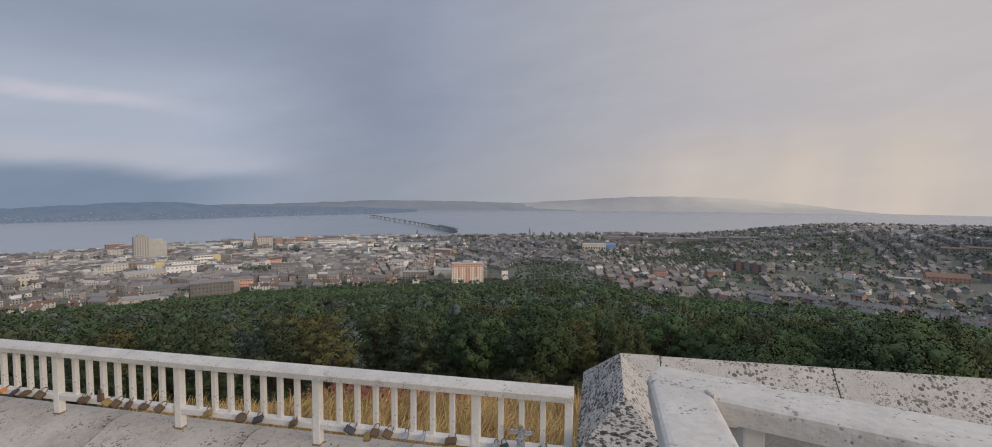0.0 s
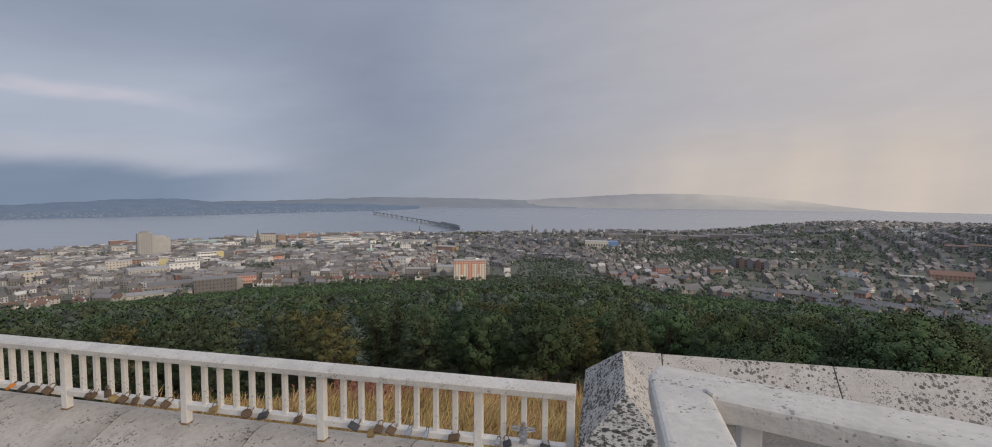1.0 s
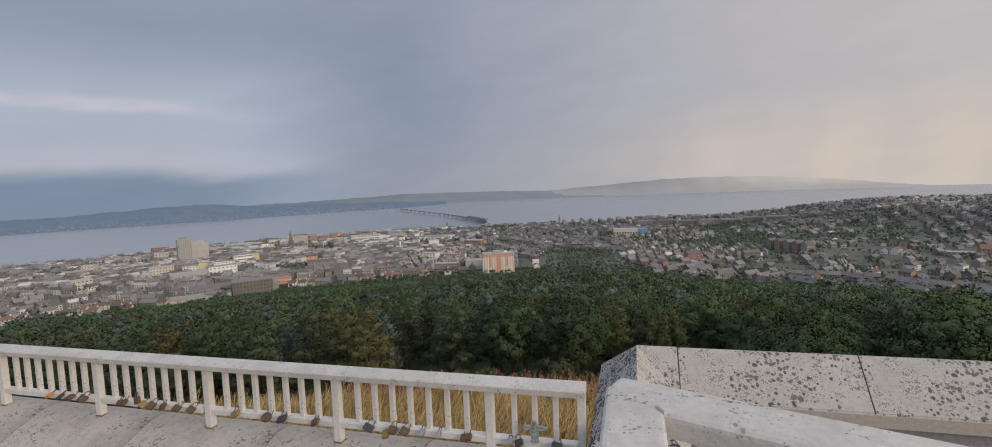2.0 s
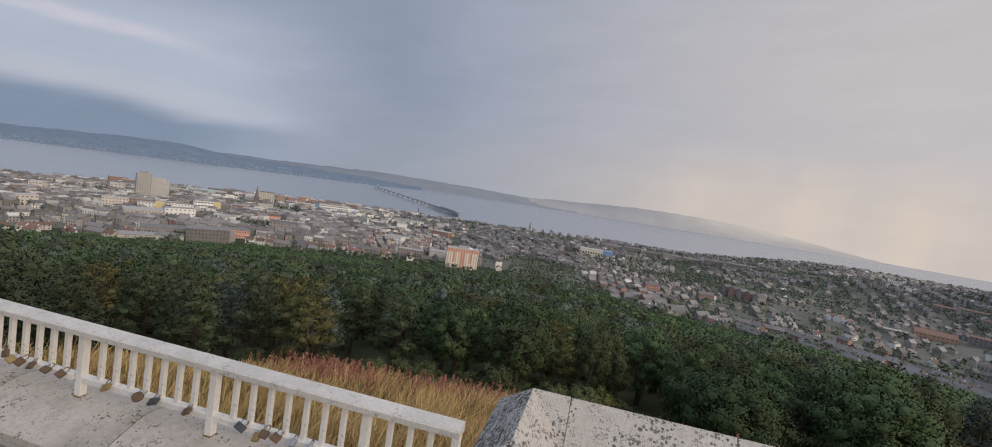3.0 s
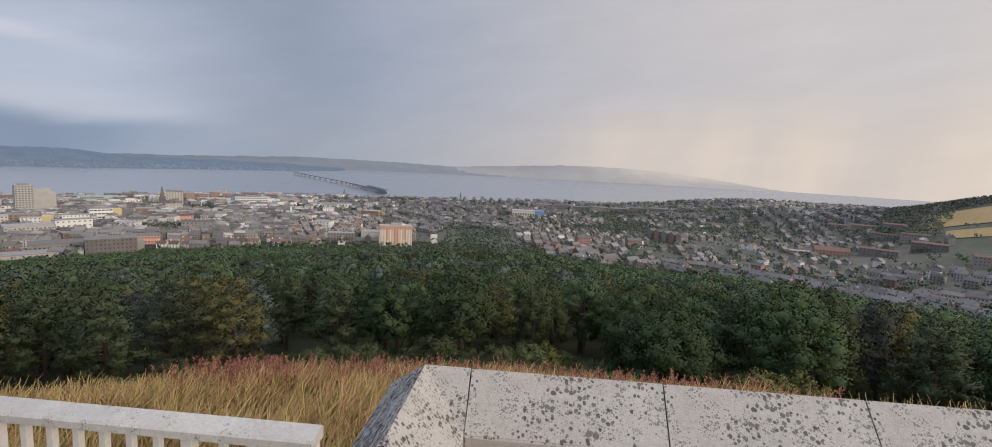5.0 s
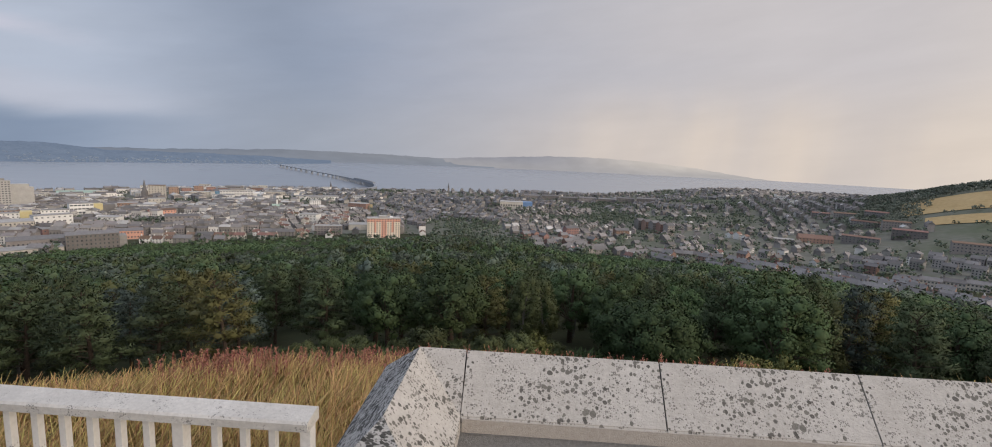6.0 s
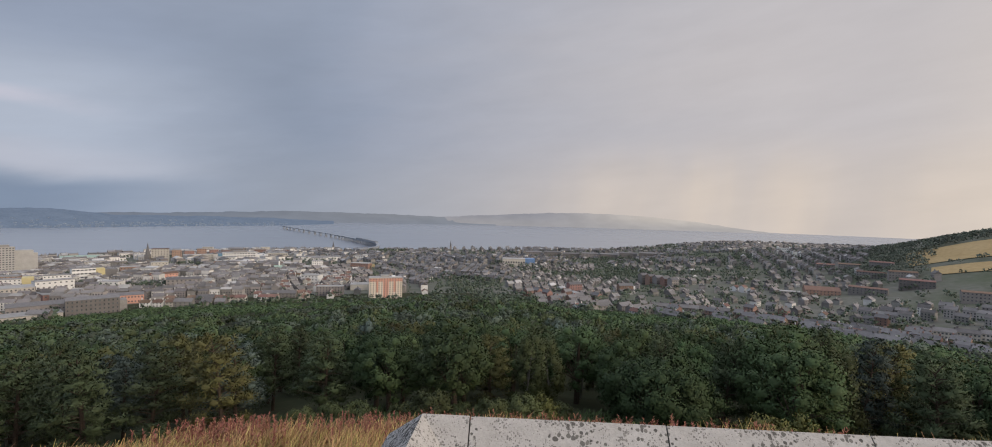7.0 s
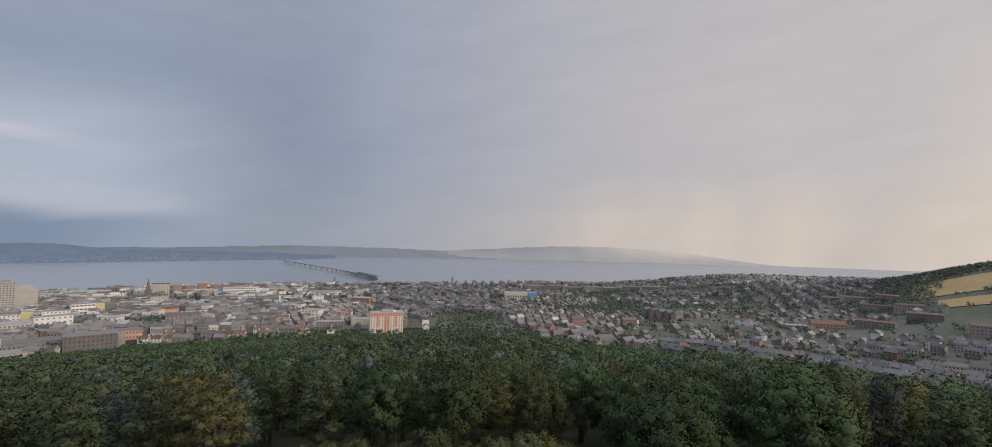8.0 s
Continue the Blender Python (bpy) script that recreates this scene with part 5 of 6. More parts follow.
def town_mass():
    """The rest of the town's houses: walls with gables, pitched roofs and stacks."""
    arr = np.array(spots[NEAR:])
    n = len(arr)
    r, az_, x, y, ang, style, L = arr.T
    z = land(r, az_)
    rng = np.random.default_rng(19)
    centre = smooth((az_ - 2) / 14) * smooth((r - 800) / 250)
    H = np.where(style < 0.4, rng.uniform(8, 12, n), rng.uniform(4.8, 7.5, n)) + centre * rng.uniform(0, 5, n)
    rise = rng.uniform(2.0, 3.6, n) * (1 - 0.75 * (rng.random(n) < 0.45 * centre))
    hx, hy = L / 2 * rng.uniform(0.92, 1.02, n) * (1 + 0.7 * centre * rng.random(n)), rng.uniform(4, 5, n) * (1 + 0.6 * centre)
    th = np.radians(ang)
    c, s = np.cos(th), np.sin(th)

    def corner(px, py, pz):
        return np.stack([x + px * c - py * s, y + px * s + py * c, z + pz], -1)
    b = [corner(sx * hx, sy * hy, 0 * H - 4) for sx, sy in ((-1, -1), (1, -1), (1, 1), (-1, 1))]
    t = [corner(sx * hx, sy * hy, H) for sx, sy in ((-1, -1), (1, -1), (1, 1), (-1, 1))]
    g = [corner(-hx, 0 * hx, H + rise), corner(hx, 0 * hx, H + rise)]
    walls = np.stack(b + t + g, 1)
    wf = [(0, 1, 5), (0, 5, 4), (1, 2, 6), (1, 6, 5), (2, 3, 7), (2, 7, 6), (3, 0, 4), (3, 4, 7), (5, 6, 9), (7, 4, 8)]
    o = 0.4
    kk = rise / hy
    e = [corner(sx * (hx + o), sy * (hy + o), H - o * kk + 0.1) for sx, sy in ((-1, -1), (1, -1), (1, 1), (-1, 1))]
    gg = [corner(-hx - o, 0 * hx, H + rise + 0.15), corner(hx + o, 0 * hx, H + rise + 0.15)]
    roofs = np.stack(e + gg, 1)
    rf = [(0, 1, 5), (0, 5, 4), (2, 3, 4), (2, 4, 5), (0, 4, 3), (1, 2, 5)]
    pale = rng.random(n) < 0.07 + 0.33 * smooth((az_ - 2) / 14) * (0.5 + centre)
    for sel, mat_, lab in ((pale, stuff_white, "pale rendered town houses and blocks"), (~pale, stuff_wall, "grey and brown stone town houses")):
        w = walls[sel]
        f = (np.arange(len(w))[:, None, None] * 10 + np.array(wf)[None]).reshape(-1)
        tagged(new("town_house_walls", fast_mesh("town_house_walls", w.reshape(-1, 3), f, 3, mat_)), lab, "houses", kind="stuff")
    light_roof = rng.random(n) < 0.04 + 0.16 * centre
    for sel, mat_, lab in ((light_roof, town_pale_roof, "pale flat and metal roofs of the town"), (~light_roof, stuff_roof, "slate and tile roofs of the town")):
        q = roofs[sel]
        f = (np.arange(len(q))[:, None, None] * 6 + np.array(rf)[None]).reshape(-1)
        tagged(new("town_roofs", fast_mesh("town_roofs", q.reshape(-1, 3), f, 3, mat_)), lab, "roofs", kind="stuff")
    # stacks on the gables
    st = []
    for q in (-0.9, 0.9):
        p0 = [corner(q * hx + dx, dy + 0 * hx, H + rise + dz) for dz in (-0.8, 1.5) for dx, dy in ((-0.7, -0.5), (0.7, -0.5), (0.7, 0.5), (-0.7, 0.5))]
        st.append(np.stack(p0, 1))
    st = np.concatenate(st)
    cf = [(0, 1, 5, 4), (1, 2, 6, 5), (2, 3, 7, 6), (3, 0, 4, 7), (4, 5, 6, 7)]
    f = (np.arange(len(st))[:, None, None] * 8 + np.array(cf)[None]).reshape(-1)
    tagged(new("town_chimneys", fast_mesh("town_chimneys", st.reshape(-1, 3), f, 4, stuff_wall)), "stone chimney stacks over the town roofs", "chimneys", kind="stuff")
    # dark window bands as single panes on both long sides
    wv = []
    for side in (-1, 1):
        for fl in range(3):
            ok = H > 2.8 * fl + 3.2
            for i in range(4):
                px = hx * (-0.75 + 0.5 * i)
                py = side * (hy + 0.08)
                zc = 1.7 + 2.8 * fl
                q4 = [corner(px + dx, py, dz + 0 * hx) for dx, dz in ((-0.6, zc - 0.8), (0.6, zc - 0.8), (0.6, zc + 0.8), (-0.6, zc + 0.8))]
                wv.append(np.stack(q4, 1)[ok])
    wv = np.concatenate(wv)
    tagged(new("town_windows", fast_mesh("town_windows", wv.reshape(-1, 3), np.arange(len(wv) * 4), 4, window_dark)), "dark window panes of the town houses", "windows", kind="stuff")


town_mass()


def block(name, label, category, az, r, w, d, h, turn, wall_mat, roof_mat, rows=0, cols=0, pitched=0.0, extras=(), win=(1.5, 1.5)):
    """A larger building: walls, roof with parapet or pitch, single windows on the two long sides."""
    t = thing(name, label, category, Matrix.Translation(place(az, r)) @ pose(0, 0, 0, 0, 0, az + turn))
    if pitched:
        wall, roof, stacks = gable_house(w, d, h, pitched, ())
        wo = part("wall", wall, wall_mat, t)
        part("roof", roof, roof_mat, t)
    else:
        wo = part("wall", box(-w / 2, w / 2, -d / 2, d / 2, -5, h), wall_mat, t)
        rb = box(-w / 2 - 0.25, w / 2 + 0.25, -d / 2 - 0.25, d / 2 + 0.25, h, h + 0.7)
        part("roof", rb, roof_mat, t)
    if rows:
        bm = box(-win[0] / 2, win[0] / 2, -0.12, 0.25, -win[1] / 2, win[1] / 2)
        me = bpy.data.meshes.new("window")
        bm.to_mesh(me)
        bm.free()
        me.materials.append(window_dark)
        for i in range(cols):
            for j in range(rows):
                o = part("window", me, None, wo)
                o.location = (-w / 2 + w * (i + 0.5) / cols, -d / 2, h * (j + 0.55) / rows)
    for nm, (x0, x1, y0, y1, z0, z1), mt, lab in extras:
        part(nm, box(x0, x1, y0, y1, z0, z1), mt, t, lab)
    return t


# salmon and cream tower block over the wood
tower_h = 27.0
tower = block("apartment_tower", "salmon and cream slab tower block above the trees", "tower block", 3.3, 652, 41, 14, tower_h, 6, cream_clad, flat_roof, 10, 12, win=(1.35, 1.2),
              extras=(("cladding_band", (-20.6, 20.6, -7.07, 7.07, tower_h - 4.6, tower_h - 0.4), orange_clad, "salmon upper storeys"),
                      ("cladding_band", (-3.4, 3.4, -7.09, -7.0, 0, tower_h - 0.4), orange_clad, "salmon stair strip"),
                      ("cladding_band", (-12.5, -9.5, -7.08, -7.0, 9, tower_h - 4.6), orange_clad, "salmon strip"),
                      ("cladding_band", (9.5, 12.5, -7.08, -7.0, 9, tower_h - 4.6), orange_clad, "salmon strip"),
                      ("lift_house", (-6, 4, -4, 4, tower_h, tower_h + 3.2), flat_roof, "pale lift house"),
                      ("tank_room", (8, 12, -3, 3, tower_h, tower_h + 2.2), render_white, "white tank room")))
block("apartment_tower", "pale grey concrete slab block in the town", "tower block", 35.6, 1165, 24, 18, 46, 8, concrete, flat_roof, 12, 6, win=(2.2, 1.6),
      extras=(("wing", (12.1, 36, -4, 14, -5, 40), concrete, "stepped lower wing"), ("wing", (36.1, 42, -2, 12, -5, 35), concrete, "end bay"), ("lift_house", (-6, 6, -3, 5, 46, 50), flat_roof, "lift house")))
spire = thing("church", "dark stone church spire beside brown flats", "church", Matrix.Translation(place(25.9, 1284)))
part("tower", box(-4.5, 4.5, -4.5, 4.5, -5, 18), slate, spire)
bm = bmesh.new()
bmesh.ops.create_cone(bm, cap_ends=True, segments=8, radius1=4.6, radius2=0.3, depth=24, matrix=Matrix.Translation((0, 0, 30)))
part("spire", bm, slate, spire)
wall, roof, _s = gable_house(26, 12, 9, 5, ())
part("nave", wall, sandstone, spire).location = (14, 10, 0)
part("roof", roof, slate, spire).location = (14, 10, 0)
block("apartment_block", "brown harled block of flats beside the spire", "flats", 24.9, 1292, 31, 16, 29, -6, render_cream, slate_brown, 8, 6)
for i in range(6):
    block("apartment_block", "pinkish brown waterfront flats in a row", "flats", 19.4 + 1.05 * i, 1392, 19, 13, 17 + 2.2 * (i % 3), 4, brick_red, flat_roof, 5, 4)
block("office_building", "white modern office with dark glazing bands", "office", 18.2, 1262, 66, 20, 20, 3, render_white, flat_roof, 4, 12, win=(4.2, 1.7),
      extras=(("glass_drum", (-42, -33, -9, 9, -4, 18), teal_glass, "curved blue glass end"), ("plant_room", (-12, 16, -5, 5, 20, 24), flat_roof, "roof plant"), ("wing", (33, 60, -6, 12, -4, 15), render_white, "lower white wing")))
block("office_building", "long pale building with flat roof", "office", 14.6, 1270, 44, 18, 17, -3, render_cream, flat_roof, 3, 9, win=(3, 1.5))
block("office_building", "cream blocks below the pink flats", "office", 21.8, 1300, 58, 16, 14, 6, render_cream, flat_roof, 3, 10)
block("apartment_block", "white rendered block with flat roof", "flats", 32.3, 944, 30, 14, 16, -4, render_white, flat_roof, 4, 7)
block("apartment_block", "white block with a yellow end tower", "flats", 35.2, 930, 22, 14, 15, -4, render_white, flat_roof, 4, 5, extras=(("end_tower", (11, 23, -7.6, 7, -4, 17), yellow_clad, "yellow clad tower"),))
block("office_building", "cream two-storey range with flat roof", "office", 37.6, 990, 34, 16, 13, 3, render_cream, flat_roof, 3, 8)
block("office_building", "white and dark modern block", "office", 30.6, 1030, 30, 16, 17, 10, render_white, flat_roof, 3, 6, win=(4, 2), extras=(("end_bay", (15.2, 27, -8, 6, -4, 16), yellow_clad, "cream-yellow end bay"), ("middle_bay", (27.2, 44, -7, 7, -4, 14), slate, "dark grey bay")))
block("office_building", "orange brick and cream modern block", "office", 27.2, 1046, 28, 16, 15, -2, brick_red, flat_roof, 3, 6)
block("office_building", "cream stepped blocks with flat roofs", "office", 25.0, 1060, 26, 14, 20, 8, render_cream, flat_roof, 4, 5)
block("apartment_block", "cream and orange stepped flats", "flats", 24.6, 930, 36, 12, 12, 24, orange_clad, slate_brown, 3, 8, pitched=2.5)
block("mill", "four-storey brown stone mill with small windows", "mill", 29.9, 654, 43, 16, 16, 4, sandstone, slate, 4, 12, pitched=2.5, win=(1.2, 1.7), extras=(("wing", (21.6, 28, -8.4, 8, -4, 13), sandstone, "end wing"),))
block("mill", "buff stone mill with rows of windows", "mill", 35.4, 832, 46, 30, 14, 6, render_cream, flat_roof, 3, 12)
block("mill", "long low stone weaving shed with windows", "mill", 33.2, 692, 56, 18, 9, 3, sandstone, slate, 1, 16, pitched=3.0)
block("warehouse", "red brick warehouse with a pale roof", "warehouse", 32.0, 780, 40, 26, 10, 14, brick_red, flat_roof, 2, 8)
block("warehouse", "pale low sheds beside the mill", "warehouse", 34.6, 655, 60, 22, 5, 4, render_cream, flat_roof)
block("mill", "pink stone range with white windows", "mill", 27.5, 714, 34, 12, 10, -4, orange_clad, slate, 2, 11, pitched=2.5)
block("sports_hall", "low hall with a pale green roof", "hall", 30.7, 1410, 72, 30, 7, 0, render_white, green_roof, pitched=4)
for i in range(9):
    block("terrace_house", "white gabled terrace house in a stepped row", "house", 21.2 + 0.38 * i, 904 - 2 * i, 5.2, 9, 8.5, 90, render_white, slate, 2, 2, pitched=2.6)
block("house", "white gabled villa with slate roof", "house", 21.7, 756, 11, 12, 9, 70, render_white, slate, 2, 3, pitched=4)
block("house", "white gabled villa with steep roof", "house", 23.4, 742, 10, 11, 7, 60, render_white, slate, 2, 3, pitched=4)
block("chapel", "pale domed hall with a small cupola", "hall", 14.4, 1010, 18, 14, 9, 10, render_cream, green_roof, 1, 4, pitched=4, extras=(("cupola", (-1.2, 1.2, -1.2, 1.2, 12, 21), render_white, "white cupola"),))
block("apartment_block", "white flats with a grey wing", "flats", 10.6, 1058, 21, 12, 16, 4, render_white, flat_roof, 5, 5, extras=(("wing", (10.7, 21, -5, 6, -4, 15), slate, "blue-grey wing"),))
block("warehouse", "long shed with a white roof", "warehouse", 10.4, 1254, 95, 30, 9, 2, render_white, flat_roof)
block("warehouse", "broad retail shed with a pale roof", "warehouse", 4.2, 742, 74, 24, 8, 0, render_cream, flat_roof)
block("apartment_block", "brown stone flats beside the tower", "flats", 9.2, 690, 34, 12, 12, -8, sandstone, flat_roof, 4, 9)
block("supermarket", "cream retail building with blue end", "shop", -11.2, 1156, 52, 26, 17, 2, render_cream, flat_roof, 1, 9, win=(3, 4), extras=(("end_bay", (26.2, 48, -13, 10, -4, 18), blue_clad, "blue clad end bay"),))
for i in range(5):
    block("tenement", "red-brown sandstone tenement with bay windows", "tenement", -25.7 - 0.78 * i, 900 - 13 * i, 13.5, 12, 16, 38, brick_red if i % 2 else sandstone, slate, 4, 4, pitched=3.4)
block("tenement", "brick tenement with a bare gable", "tenement", -18.2, 736, 20, 11, 14, 30, brick_red, slate, 4, 5, pitched=3)
block("tenement", "brick tenement with white gable end", "tenement", -23.8, 772, 22, 11, 12, 24, brick_red, slate, 3, 6, pitched=3, extras=(("gable_end", (11.05, 14, -5, 5, -3, 11), render_white, "white end house"),))
for i in range(7):
    block("tenement", "grey stone tenement in a long hillside row", "tenement", -13.5 - 2.1 * i, 1450 - 6 * i, 46, 12, 14 + (i % 2) * 2, 4, sandstone, slate, 4, 12, pitched=3)
for i in range(3):
    block("house", "white gabled villa on the rise", "house", -34.9 - 0.75 * i, 880 - 8 * i, 10, 9, 6 + 2 * (i % 2), 60, render_white, slate_brown, 2, 3, pitched=3)
castle = block("mansion", "white hilltop mansion among trees", "mansion", -39.2, 1484, 30, 14, 12, 4, render_white, flat_roof, 2, 8, extras=(("turret", (-18, -13, -6, 4, -4, 16), render_white, "white turret"), ("turret", (10, 14, -7.4, 4, 12, 16), render_white, "white turret")))
block("school", "long brown-roofed school building", "school", -42.4, 896, 46, 18, 7, 14, brick_red, slate_brown, 2, 10, pitched=5)
block("school", "low pale school wing", "school", -39.9, 872, 30, 14, 6, 10, sandstone, flat_roof, 2, 7)
for i, (a_, r_, w_) in enumerate(((-46.2, 1030, 40), (-48.4, 1000, 36), (-44.6, 1128, 38), (-46.9, 1100, 34), (-42.6, 1150, 30), (-49.4, 930, 40), (-46.0, 900, 46), (-53.5, 850, 38))):
    block("apartment_block", "buff four-storey flats with shallow roof", "flats", a_, r_, w_, 11, 10 + 2 * (i % 2), (-8, 12, 4)[i % 3], sandstone, slate_brown, 3, 10, pitched=1.8)
for i in range(6):
    block("terrace_house", "cream stone terrace with slate roof and stacks", "terrace", -49.8 - 1.5 * i, 640 + 6 * i, 17, 9, 7, 8, render_cream, slate, 2, 6, pitched=3,
          extras=(("chimney", (-8.4, -6.8, -0.5, 0.5, 8, 12.2), sandstone, "stone stack"), ("chimney", (6.8, 8.4, -0.5, 0.5, 8, 12.2), sandstone, "stone stack")))
for i in range(8):
    block("terrace_house", "grey stone terrace with slate roof and stacks", "terrace", -27.0 - 1.0 * i, 600 + 3 * i, 10.4, 9, 7, 0, sandstone, slate, 2, 3, pitched=3,
          extras=(("chimney", (-5, -3.6, -0.5, 0.5, 8, 12.2), sandstone, "stone stack"),))
for az_, r_, h_ in ((-3.9, 1610, 34), (9.0, 1560, 30)):
    ch = thing("church", "grey stone church steeple over the roofs", "church", Matrix.Translation(place(az_, r_)))
    part("tower", box(-3, 3, -3, 3, -4, h_ * 0.45), sandstone, ch)
    bm = bmesh.new()
    bmesh.ops.create_cone(bm, cap_ends=True, segments=8, radius1=3.0, radius2=0.15, depth=h_ * 0.55, matrix=Matrix.Translation((0, 0, h_ * 0.725)))
    part("spire", bm, slate, ch)

# mid-sized blocks and white gabled houses of the town centre
cr_ = random.Random(55)
done, tries = [], 0
while len(done) < 46 and tries < 4000:
    tries += 1
    a_, r_ = cr_.uniform(6, 44), cr_.uniform(820, 1540)
    p = place(a_, r_)
    if (((land_xy - (p.x, p.y)) ** 2).sum(1) < (land_r * 0.9) ** 2).any() or any((p - q).length < 48 for q in done):
        continue
    done.append(p)
    w_, h_ = cr_.uniform(18, 42), cr_.uniform(9, 17)
    k_ = cr_.choice([0, 0, 1, 1, 2, 3])
    lab = ("white rendered block with flat roof in town", "cream rendered block with flat roof in town", "grey stone block with slate roof in town", "red brick block with flat roof in town")[k_]
    block("town_block", lab, "building", a_, r_, w_, cr_.uniform(12, 20), h_, cr_.uniform(-35, 35), (render_white, render_cream, sandstone, brick_red)[k_], slate if k_ == 2 else flat_roof, 3, max(4, int(w_ / 5)), pitched=2.6 if k_ == 2 else 0.0, win=(2.0, 1.5))
spare = [p for p in (2, 3) if house_protos[p] is not None]
for i in range(58):
    a_, r_ = cr_.uniform(7, 21), cr_.uniform(730, 960)
    p = place(a_, r_)
    if spare and not (((land_xy - (p.x, p.y)) ** 2).sum(1) < (land_r * 0.5) ** 2).any():
        copy_thing(house_protos[spare[i % len(spare)]], Matrix.Translation(p + Vector((0, 0, 1.5))) @ pose(0, 0, 0, 0, 0, cr_.choice([a_ + 70, a_ - 20, a_ + 60])))

# stubble fields: one on the wooded hill, one clearing, one bare plot in the town
def field(name, label, az0, az1, r0, r1, mat, lift):
    ob = polar_sheet(name, np.linspace(r0, r1, 16), np.linspace(az0, az1, 16), lambda r, a: land(r, a) + lift, mat)
    return tagged(ob, label, "field", kind="structure")


field("ground_field", "golden stubble field on the wooded hill", -62, -48.6, 1085, 1215, stubble, 1.2)
field("ground_field_lower", "strip of stubble below the hedge", -62, -50.3, 1005, 1055, stubble, 1.2)
field("ground_clearing", "pale mown clearing inside the wood", 15.3, 18.6, 338, 364, stubble, 0.4)
field("ground_plot", "dry grass plot in the town", 4.2, 8.0, 1075, 1150, stubble, 0.5)

# town trees
tn = 27000
ta = wr.uniform(-62, 62, tn)
tr = np.sqrt(wr.uniform(430 ** 2, 2300 ** 2, tn))
patch = np.array([noise.noise(Vector((-math.sin(radians(a)) * r * 0.006, math.cos(radians(a)) * r * 0.006, 4.0))) for a, r in zip(ta, tr)])
want = np.clip(0.03 + 0.16 * smooth((-ta - 4) / 18) + 0.28 * green_share(ta, tr) + 0.8 * smooth((patch - 0.06 - 0.22 * smooth(ta / 12)) / 0.25), 0.02, 0.95)
want = want * np.where(tr > 1350, 0.6, 1.0)
ok = (wr.random(tn) < want) & (tr < shore(ta) - 25) & (tr > np.interp(ta, [-62, -18, -12, 62], [300, 380, 500, 560]))
ok &= ~((ta < -48) & (tr > 1000) & (tr < 1225))
tx, ty = -np.sin(np.radians(ta)) * tr, np.cos(np.radians(ta)) * tr
for (lx, ly), q in zip(land_xy, land_r):
    ok &= (tx - lx) ** 2 + (ty - ly) ** 2 > (q * 0.6) ** 2
ta, tr, tx, ty = ta[ok], tr[ok], tx[ok], ty[ok]
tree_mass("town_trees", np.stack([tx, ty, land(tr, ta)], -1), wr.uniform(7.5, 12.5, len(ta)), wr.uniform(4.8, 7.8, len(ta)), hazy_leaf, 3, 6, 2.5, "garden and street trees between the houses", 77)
# loose belt of trees between the wood and the first streets
ba = wr.uniform(-62, 62, 2600)
br = np.sqrt(wr.uniform(230 ** 2, 660 ** 2, 2600))
top = np.interp(ba, [-62, -45, -30, -18, -12, 2, 20, 40, 62], [440, 440, 460, 490, 610, 640, 650, 650, 650])
ok = (br < top) & (br > wood_edge(ba)) & ~((np.abs(ba - 17.2) < 3.0) & (np.abs(br - 352) < 24))
for (lx, ly), q in zip(land_xy, land_r):
    ok &= (-np.sin(np.radians(ba)) * br - lx) ** 2 + (np.cos(np.radians(ba)) * br - ly) ** 2 > (q * 0.8) ** 2
ba, br = ba[ok], br[ok]
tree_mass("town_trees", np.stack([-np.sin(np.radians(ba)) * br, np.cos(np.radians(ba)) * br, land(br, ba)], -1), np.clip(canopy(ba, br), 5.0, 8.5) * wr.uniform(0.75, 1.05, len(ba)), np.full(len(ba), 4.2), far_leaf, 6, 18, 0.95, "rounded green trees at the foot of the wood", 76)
# wooded hill behind the field
ha = wr.uniform(-62, -42, 900)
hr_ = wr.uniform(1215, 1560, 900)
ok = (hr_ < 1560) & ((ha < -45.5) | (hr_ > 1300))
ha, hr_ = ha[ok], hr_[ok]
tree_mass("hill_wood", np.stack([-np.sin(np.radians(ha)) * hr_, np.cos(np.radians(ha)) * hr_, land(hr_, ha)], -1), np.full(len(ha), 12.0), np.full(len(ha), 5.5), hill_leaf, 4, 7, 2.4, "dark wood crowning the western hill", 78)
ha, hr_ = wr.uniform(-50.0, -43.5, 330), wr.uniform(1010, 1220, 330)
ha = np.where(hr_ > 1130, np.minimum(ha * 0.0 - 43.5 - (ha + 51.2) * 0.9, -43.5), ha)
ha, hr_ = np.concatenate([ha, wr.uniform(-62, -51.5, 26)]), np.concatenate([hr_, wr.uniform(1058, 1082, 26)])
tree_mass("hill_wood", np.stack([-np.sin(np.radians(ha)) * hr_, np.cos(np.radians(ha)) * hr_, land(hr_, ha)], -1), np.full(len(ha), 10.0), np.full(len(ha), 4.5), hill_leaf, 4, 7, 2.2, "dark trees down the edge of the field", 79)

# ---------------------------------------------------------------- railway bridge
bridge = thing("railway_bridge", "long curved railway viaduct on piers across the firth", "bridge")
KN_AZ, KN_R = [6.8, 5.3, 4.4, 4.25, 4.6, 6.2, 8.8, 14.2], [1515, 1562, 1620, 1700, 1790, 1960, 2260, 3180]
deck_z = -126 + EYE
ctrl = [Vector((-math.sin(radians(a)) * r, math.cos(radians(a)) * r, 0)) for a, r in zip(KN_AZ, KN_R)]
line = []
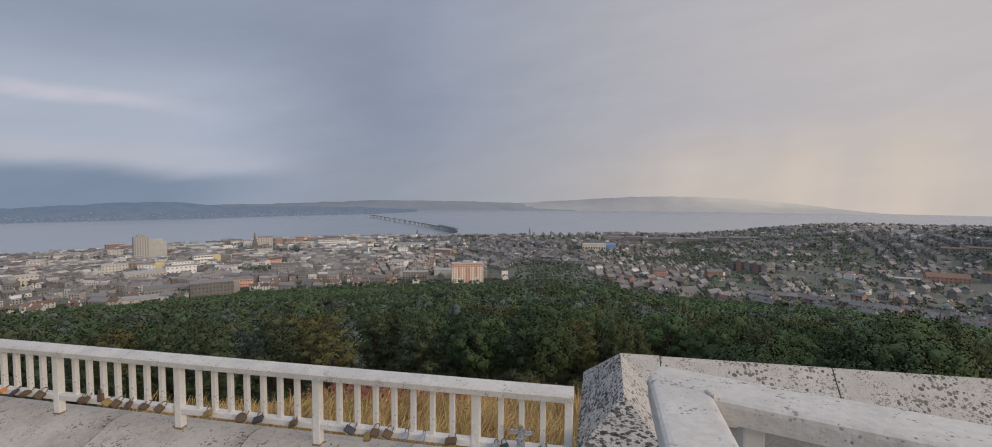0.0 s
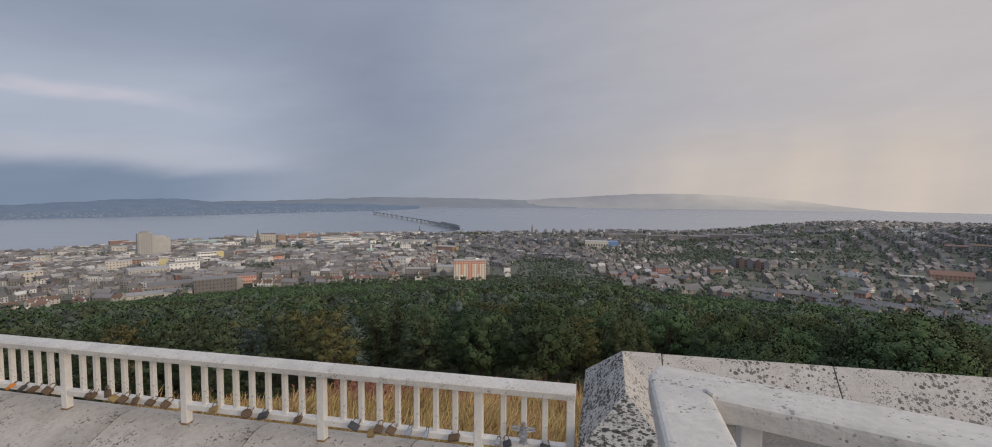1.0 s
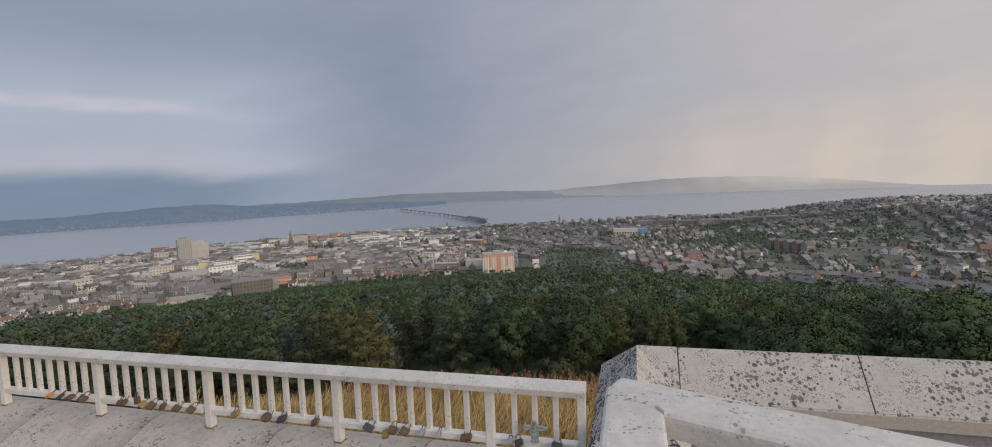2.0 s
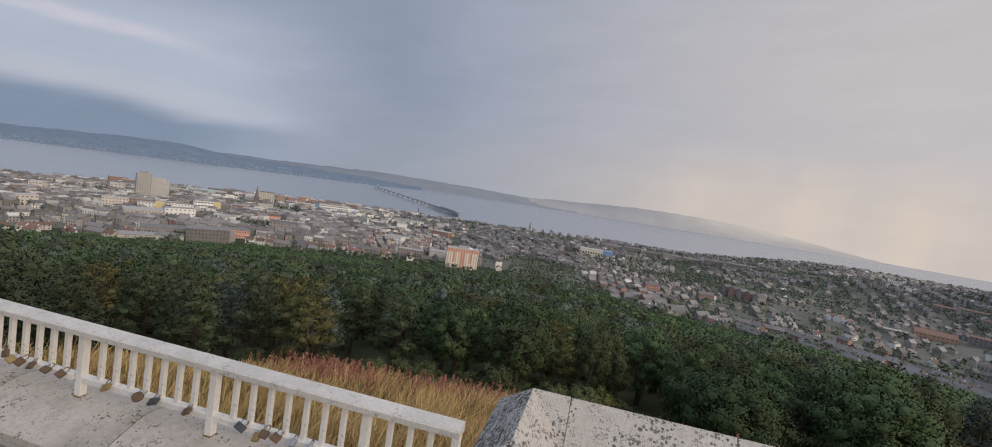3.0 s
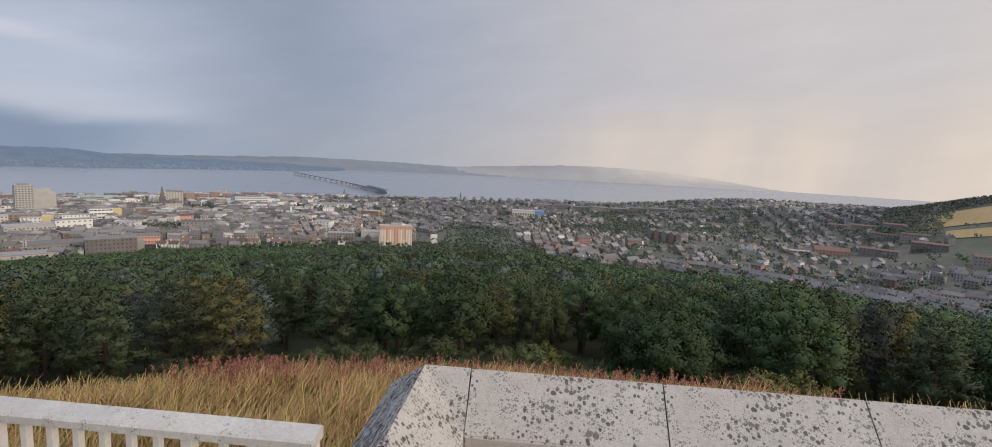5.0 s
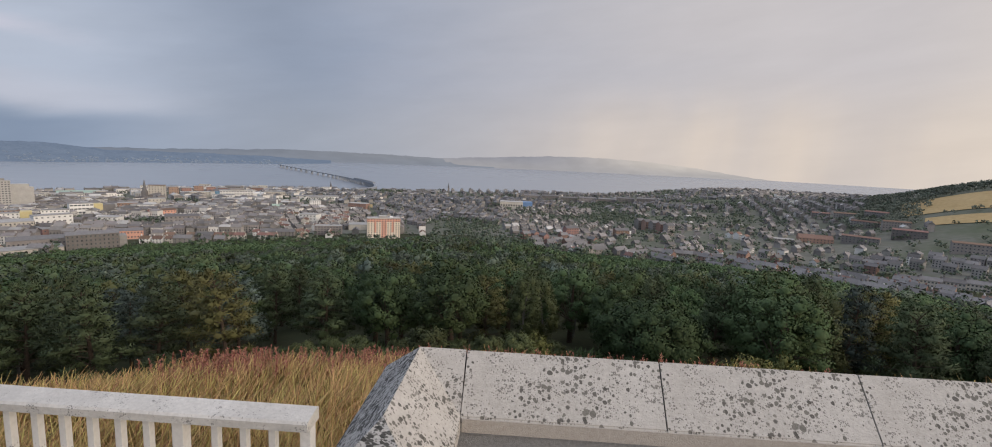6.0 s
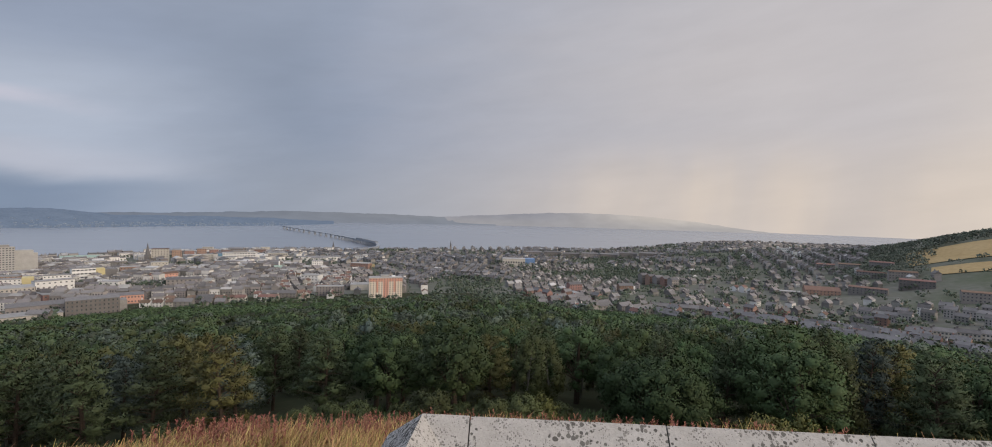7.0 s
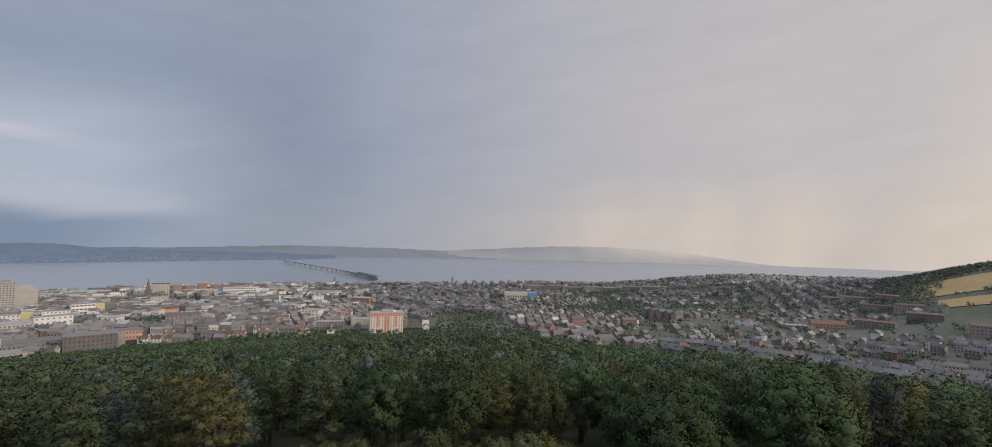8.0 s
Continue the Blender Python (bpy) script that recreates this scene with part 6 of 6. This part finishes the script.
for i in range(len(ctrl) - 1):
    a, b, c, d = ctrl[max(i - 1, 0)], ctrl[i], ctrl[i + 1], ctrl[min(i + 2, len(ctrl) - 1)]
    for k in range(12):
        t_ = k / 12
        line.append(0.5 * ((2 * b) + (c - a) * t_ + (2 * a - 5 * b + 4 * c - d) * t_ ** 2 + (3 * b - a - 3 * c + d) * t_ ** 3))
line.append(ctrl[-1])


def ribbon(half, z0, z1):
    v, f = [], []
    for i, p in enumerate(line):
        d = (line[min(i + 1, len(line) - 1)] - line[max(i - 1, 0)]).normalized()
        s = Vector((-d.y, d.x, 0)) * half
        v += [tuple(p - s + Vector((0, 0, z0))), tuple(p + s + Vector((0, 0, z0))), tuple(p + s + Vector((0, 0, z1))), tuple(p - s + Vector((0, 0, z1)))]
    for i in range(len(line) - 1):
        o = 4 * i
        f += [(o + k, o + (k + 1) % 4, o + 4 + (k + 1) % 4, o + 4 + k) for k in range(4)]
    f += [(0, 1, 2, 3), tuple(range(4 * len(line) - 4, 4 * len(line)))]
    return solid(v, f)


part("deck", ribbon(4.5, deck_z, deck_z + 1.4), bridge_iron, bridge)
part("girder", ribbon(3.6, deck_z - 1.8, deck_z - 0.02), bridge_iron, bridge, "grey lattice girders")
pier_mesh = None
run, last = 0.0, None
for i in range(len(line) - 1):
    seg = (line[i + 1] - line[i]).length
    steps_ = max(1, round(seg / 66))
    for k in range(steps_):
        p = line[i].lerp(line[i + 1], k / steps_)
        d = line[i + 1] - line[i]
        if pier_mesh is None:
            pb = bmesh.new()
            box_into(pb, -2.4, 2.4, -5, 5, WATER - deck_z - 4, WATER - deck_z + 2.2)
            box_into(pb, -2.0, 2.0, -4.4, -1.2, WATER - deck_z + 2.2, -1.7)
            box_into(pb, -2.0, 2.0, 1.2, 4.4, WATER - deck_z + 2.2, -1.7)
            o = part("pier", pb, bridge_iron, bridge)
            pier_mesh = o.data
        else:
            o = part("pier", pier_mesh, None, bridge)
        o.matrix_basis = Matrix.Translation((p.x, p.y, deck_z)) @ pose(0, 0, 0, 0, 0, math.degrees(math.atan2(d.y, d.x)))
for i in range(30, 62):
    if i > 44:
        p, q = line[i], line[i + 1]
        d = (q - p)
        t_ = box(0, d.length * 0.96, -4.2, 4.2, 1.4, 6.0)
        bmesh.ops.delete(t_, geom=[f for f in t_.faces if abs(f.normal.z) > 0.5], context="FACES")
        o = part("truss", t_, bridge_iron, bridge, "high girder span")
        o.matrix_basis = Matrix.Translation((p.x, p.y, deck_z)) @ pose(0, 0, 0, 0, 0, math.degrees(math.atan2(d.y, d.x)))

# houses scattered along the far shore
fr = np.random.default_rng(33)
fv = []
for _ in range(300):
    a_ = fr.uniform(13.5, 50)
    base_r = float(np.interp(a_, [9, 14, 31, 44, 75], [3950, 3600, 3220, 3190, 3150]))
    k_ = abs(fr.normal(0, 0.16)) + 0.05
    r_ = base_r + 500 * k_
    crest = math.tan(math.radians(float(np.interp(a_, FAR_AZ, FAR_EL)))) * 3700
    z_ = WATER - 3 + (crest + EYE - WATER) * float(smooth(0.15 + k_ * 0.85)) + 1.5
    x_, y_ = -math.sin(radians(a_)) * r_, math.cos(radians(a_)) * r_
    w_, h_ = fr.uniform(2.5, 7), fr.uniform(2, 4.5)
    for dx, dy in ((-w_, -4), (w_, -4), (w_, 4), (-w_, 4)):
        fv.append((x_ + dx, y_ + dy, z_ - 4))
    for dx, dy in ((-w_, -4), (w_, -4), (w_, 4), (-w_, 4)):
        fv.append((x_ + dx, y_ + dy, z_ + h_))
fv = np.array(fv)
ff = (np.arange(len(fv) // 8)[:, None, None] * 8 + np.array([(0, 1, 5, 4), (1, 2, 6, 5), (2, 3, 7, 6), (3, 0, 4, 7), (4, 5, 6, 7)])[None]).reshape(-1)
# walls blued and part glowing, with the firth's haze painted in
far_wall = haze_glow_material("far_walls_painted_haze", (0.105, 0.135, 0.18), (0.18, 0.21, 0.255), 0.5, 0.02)
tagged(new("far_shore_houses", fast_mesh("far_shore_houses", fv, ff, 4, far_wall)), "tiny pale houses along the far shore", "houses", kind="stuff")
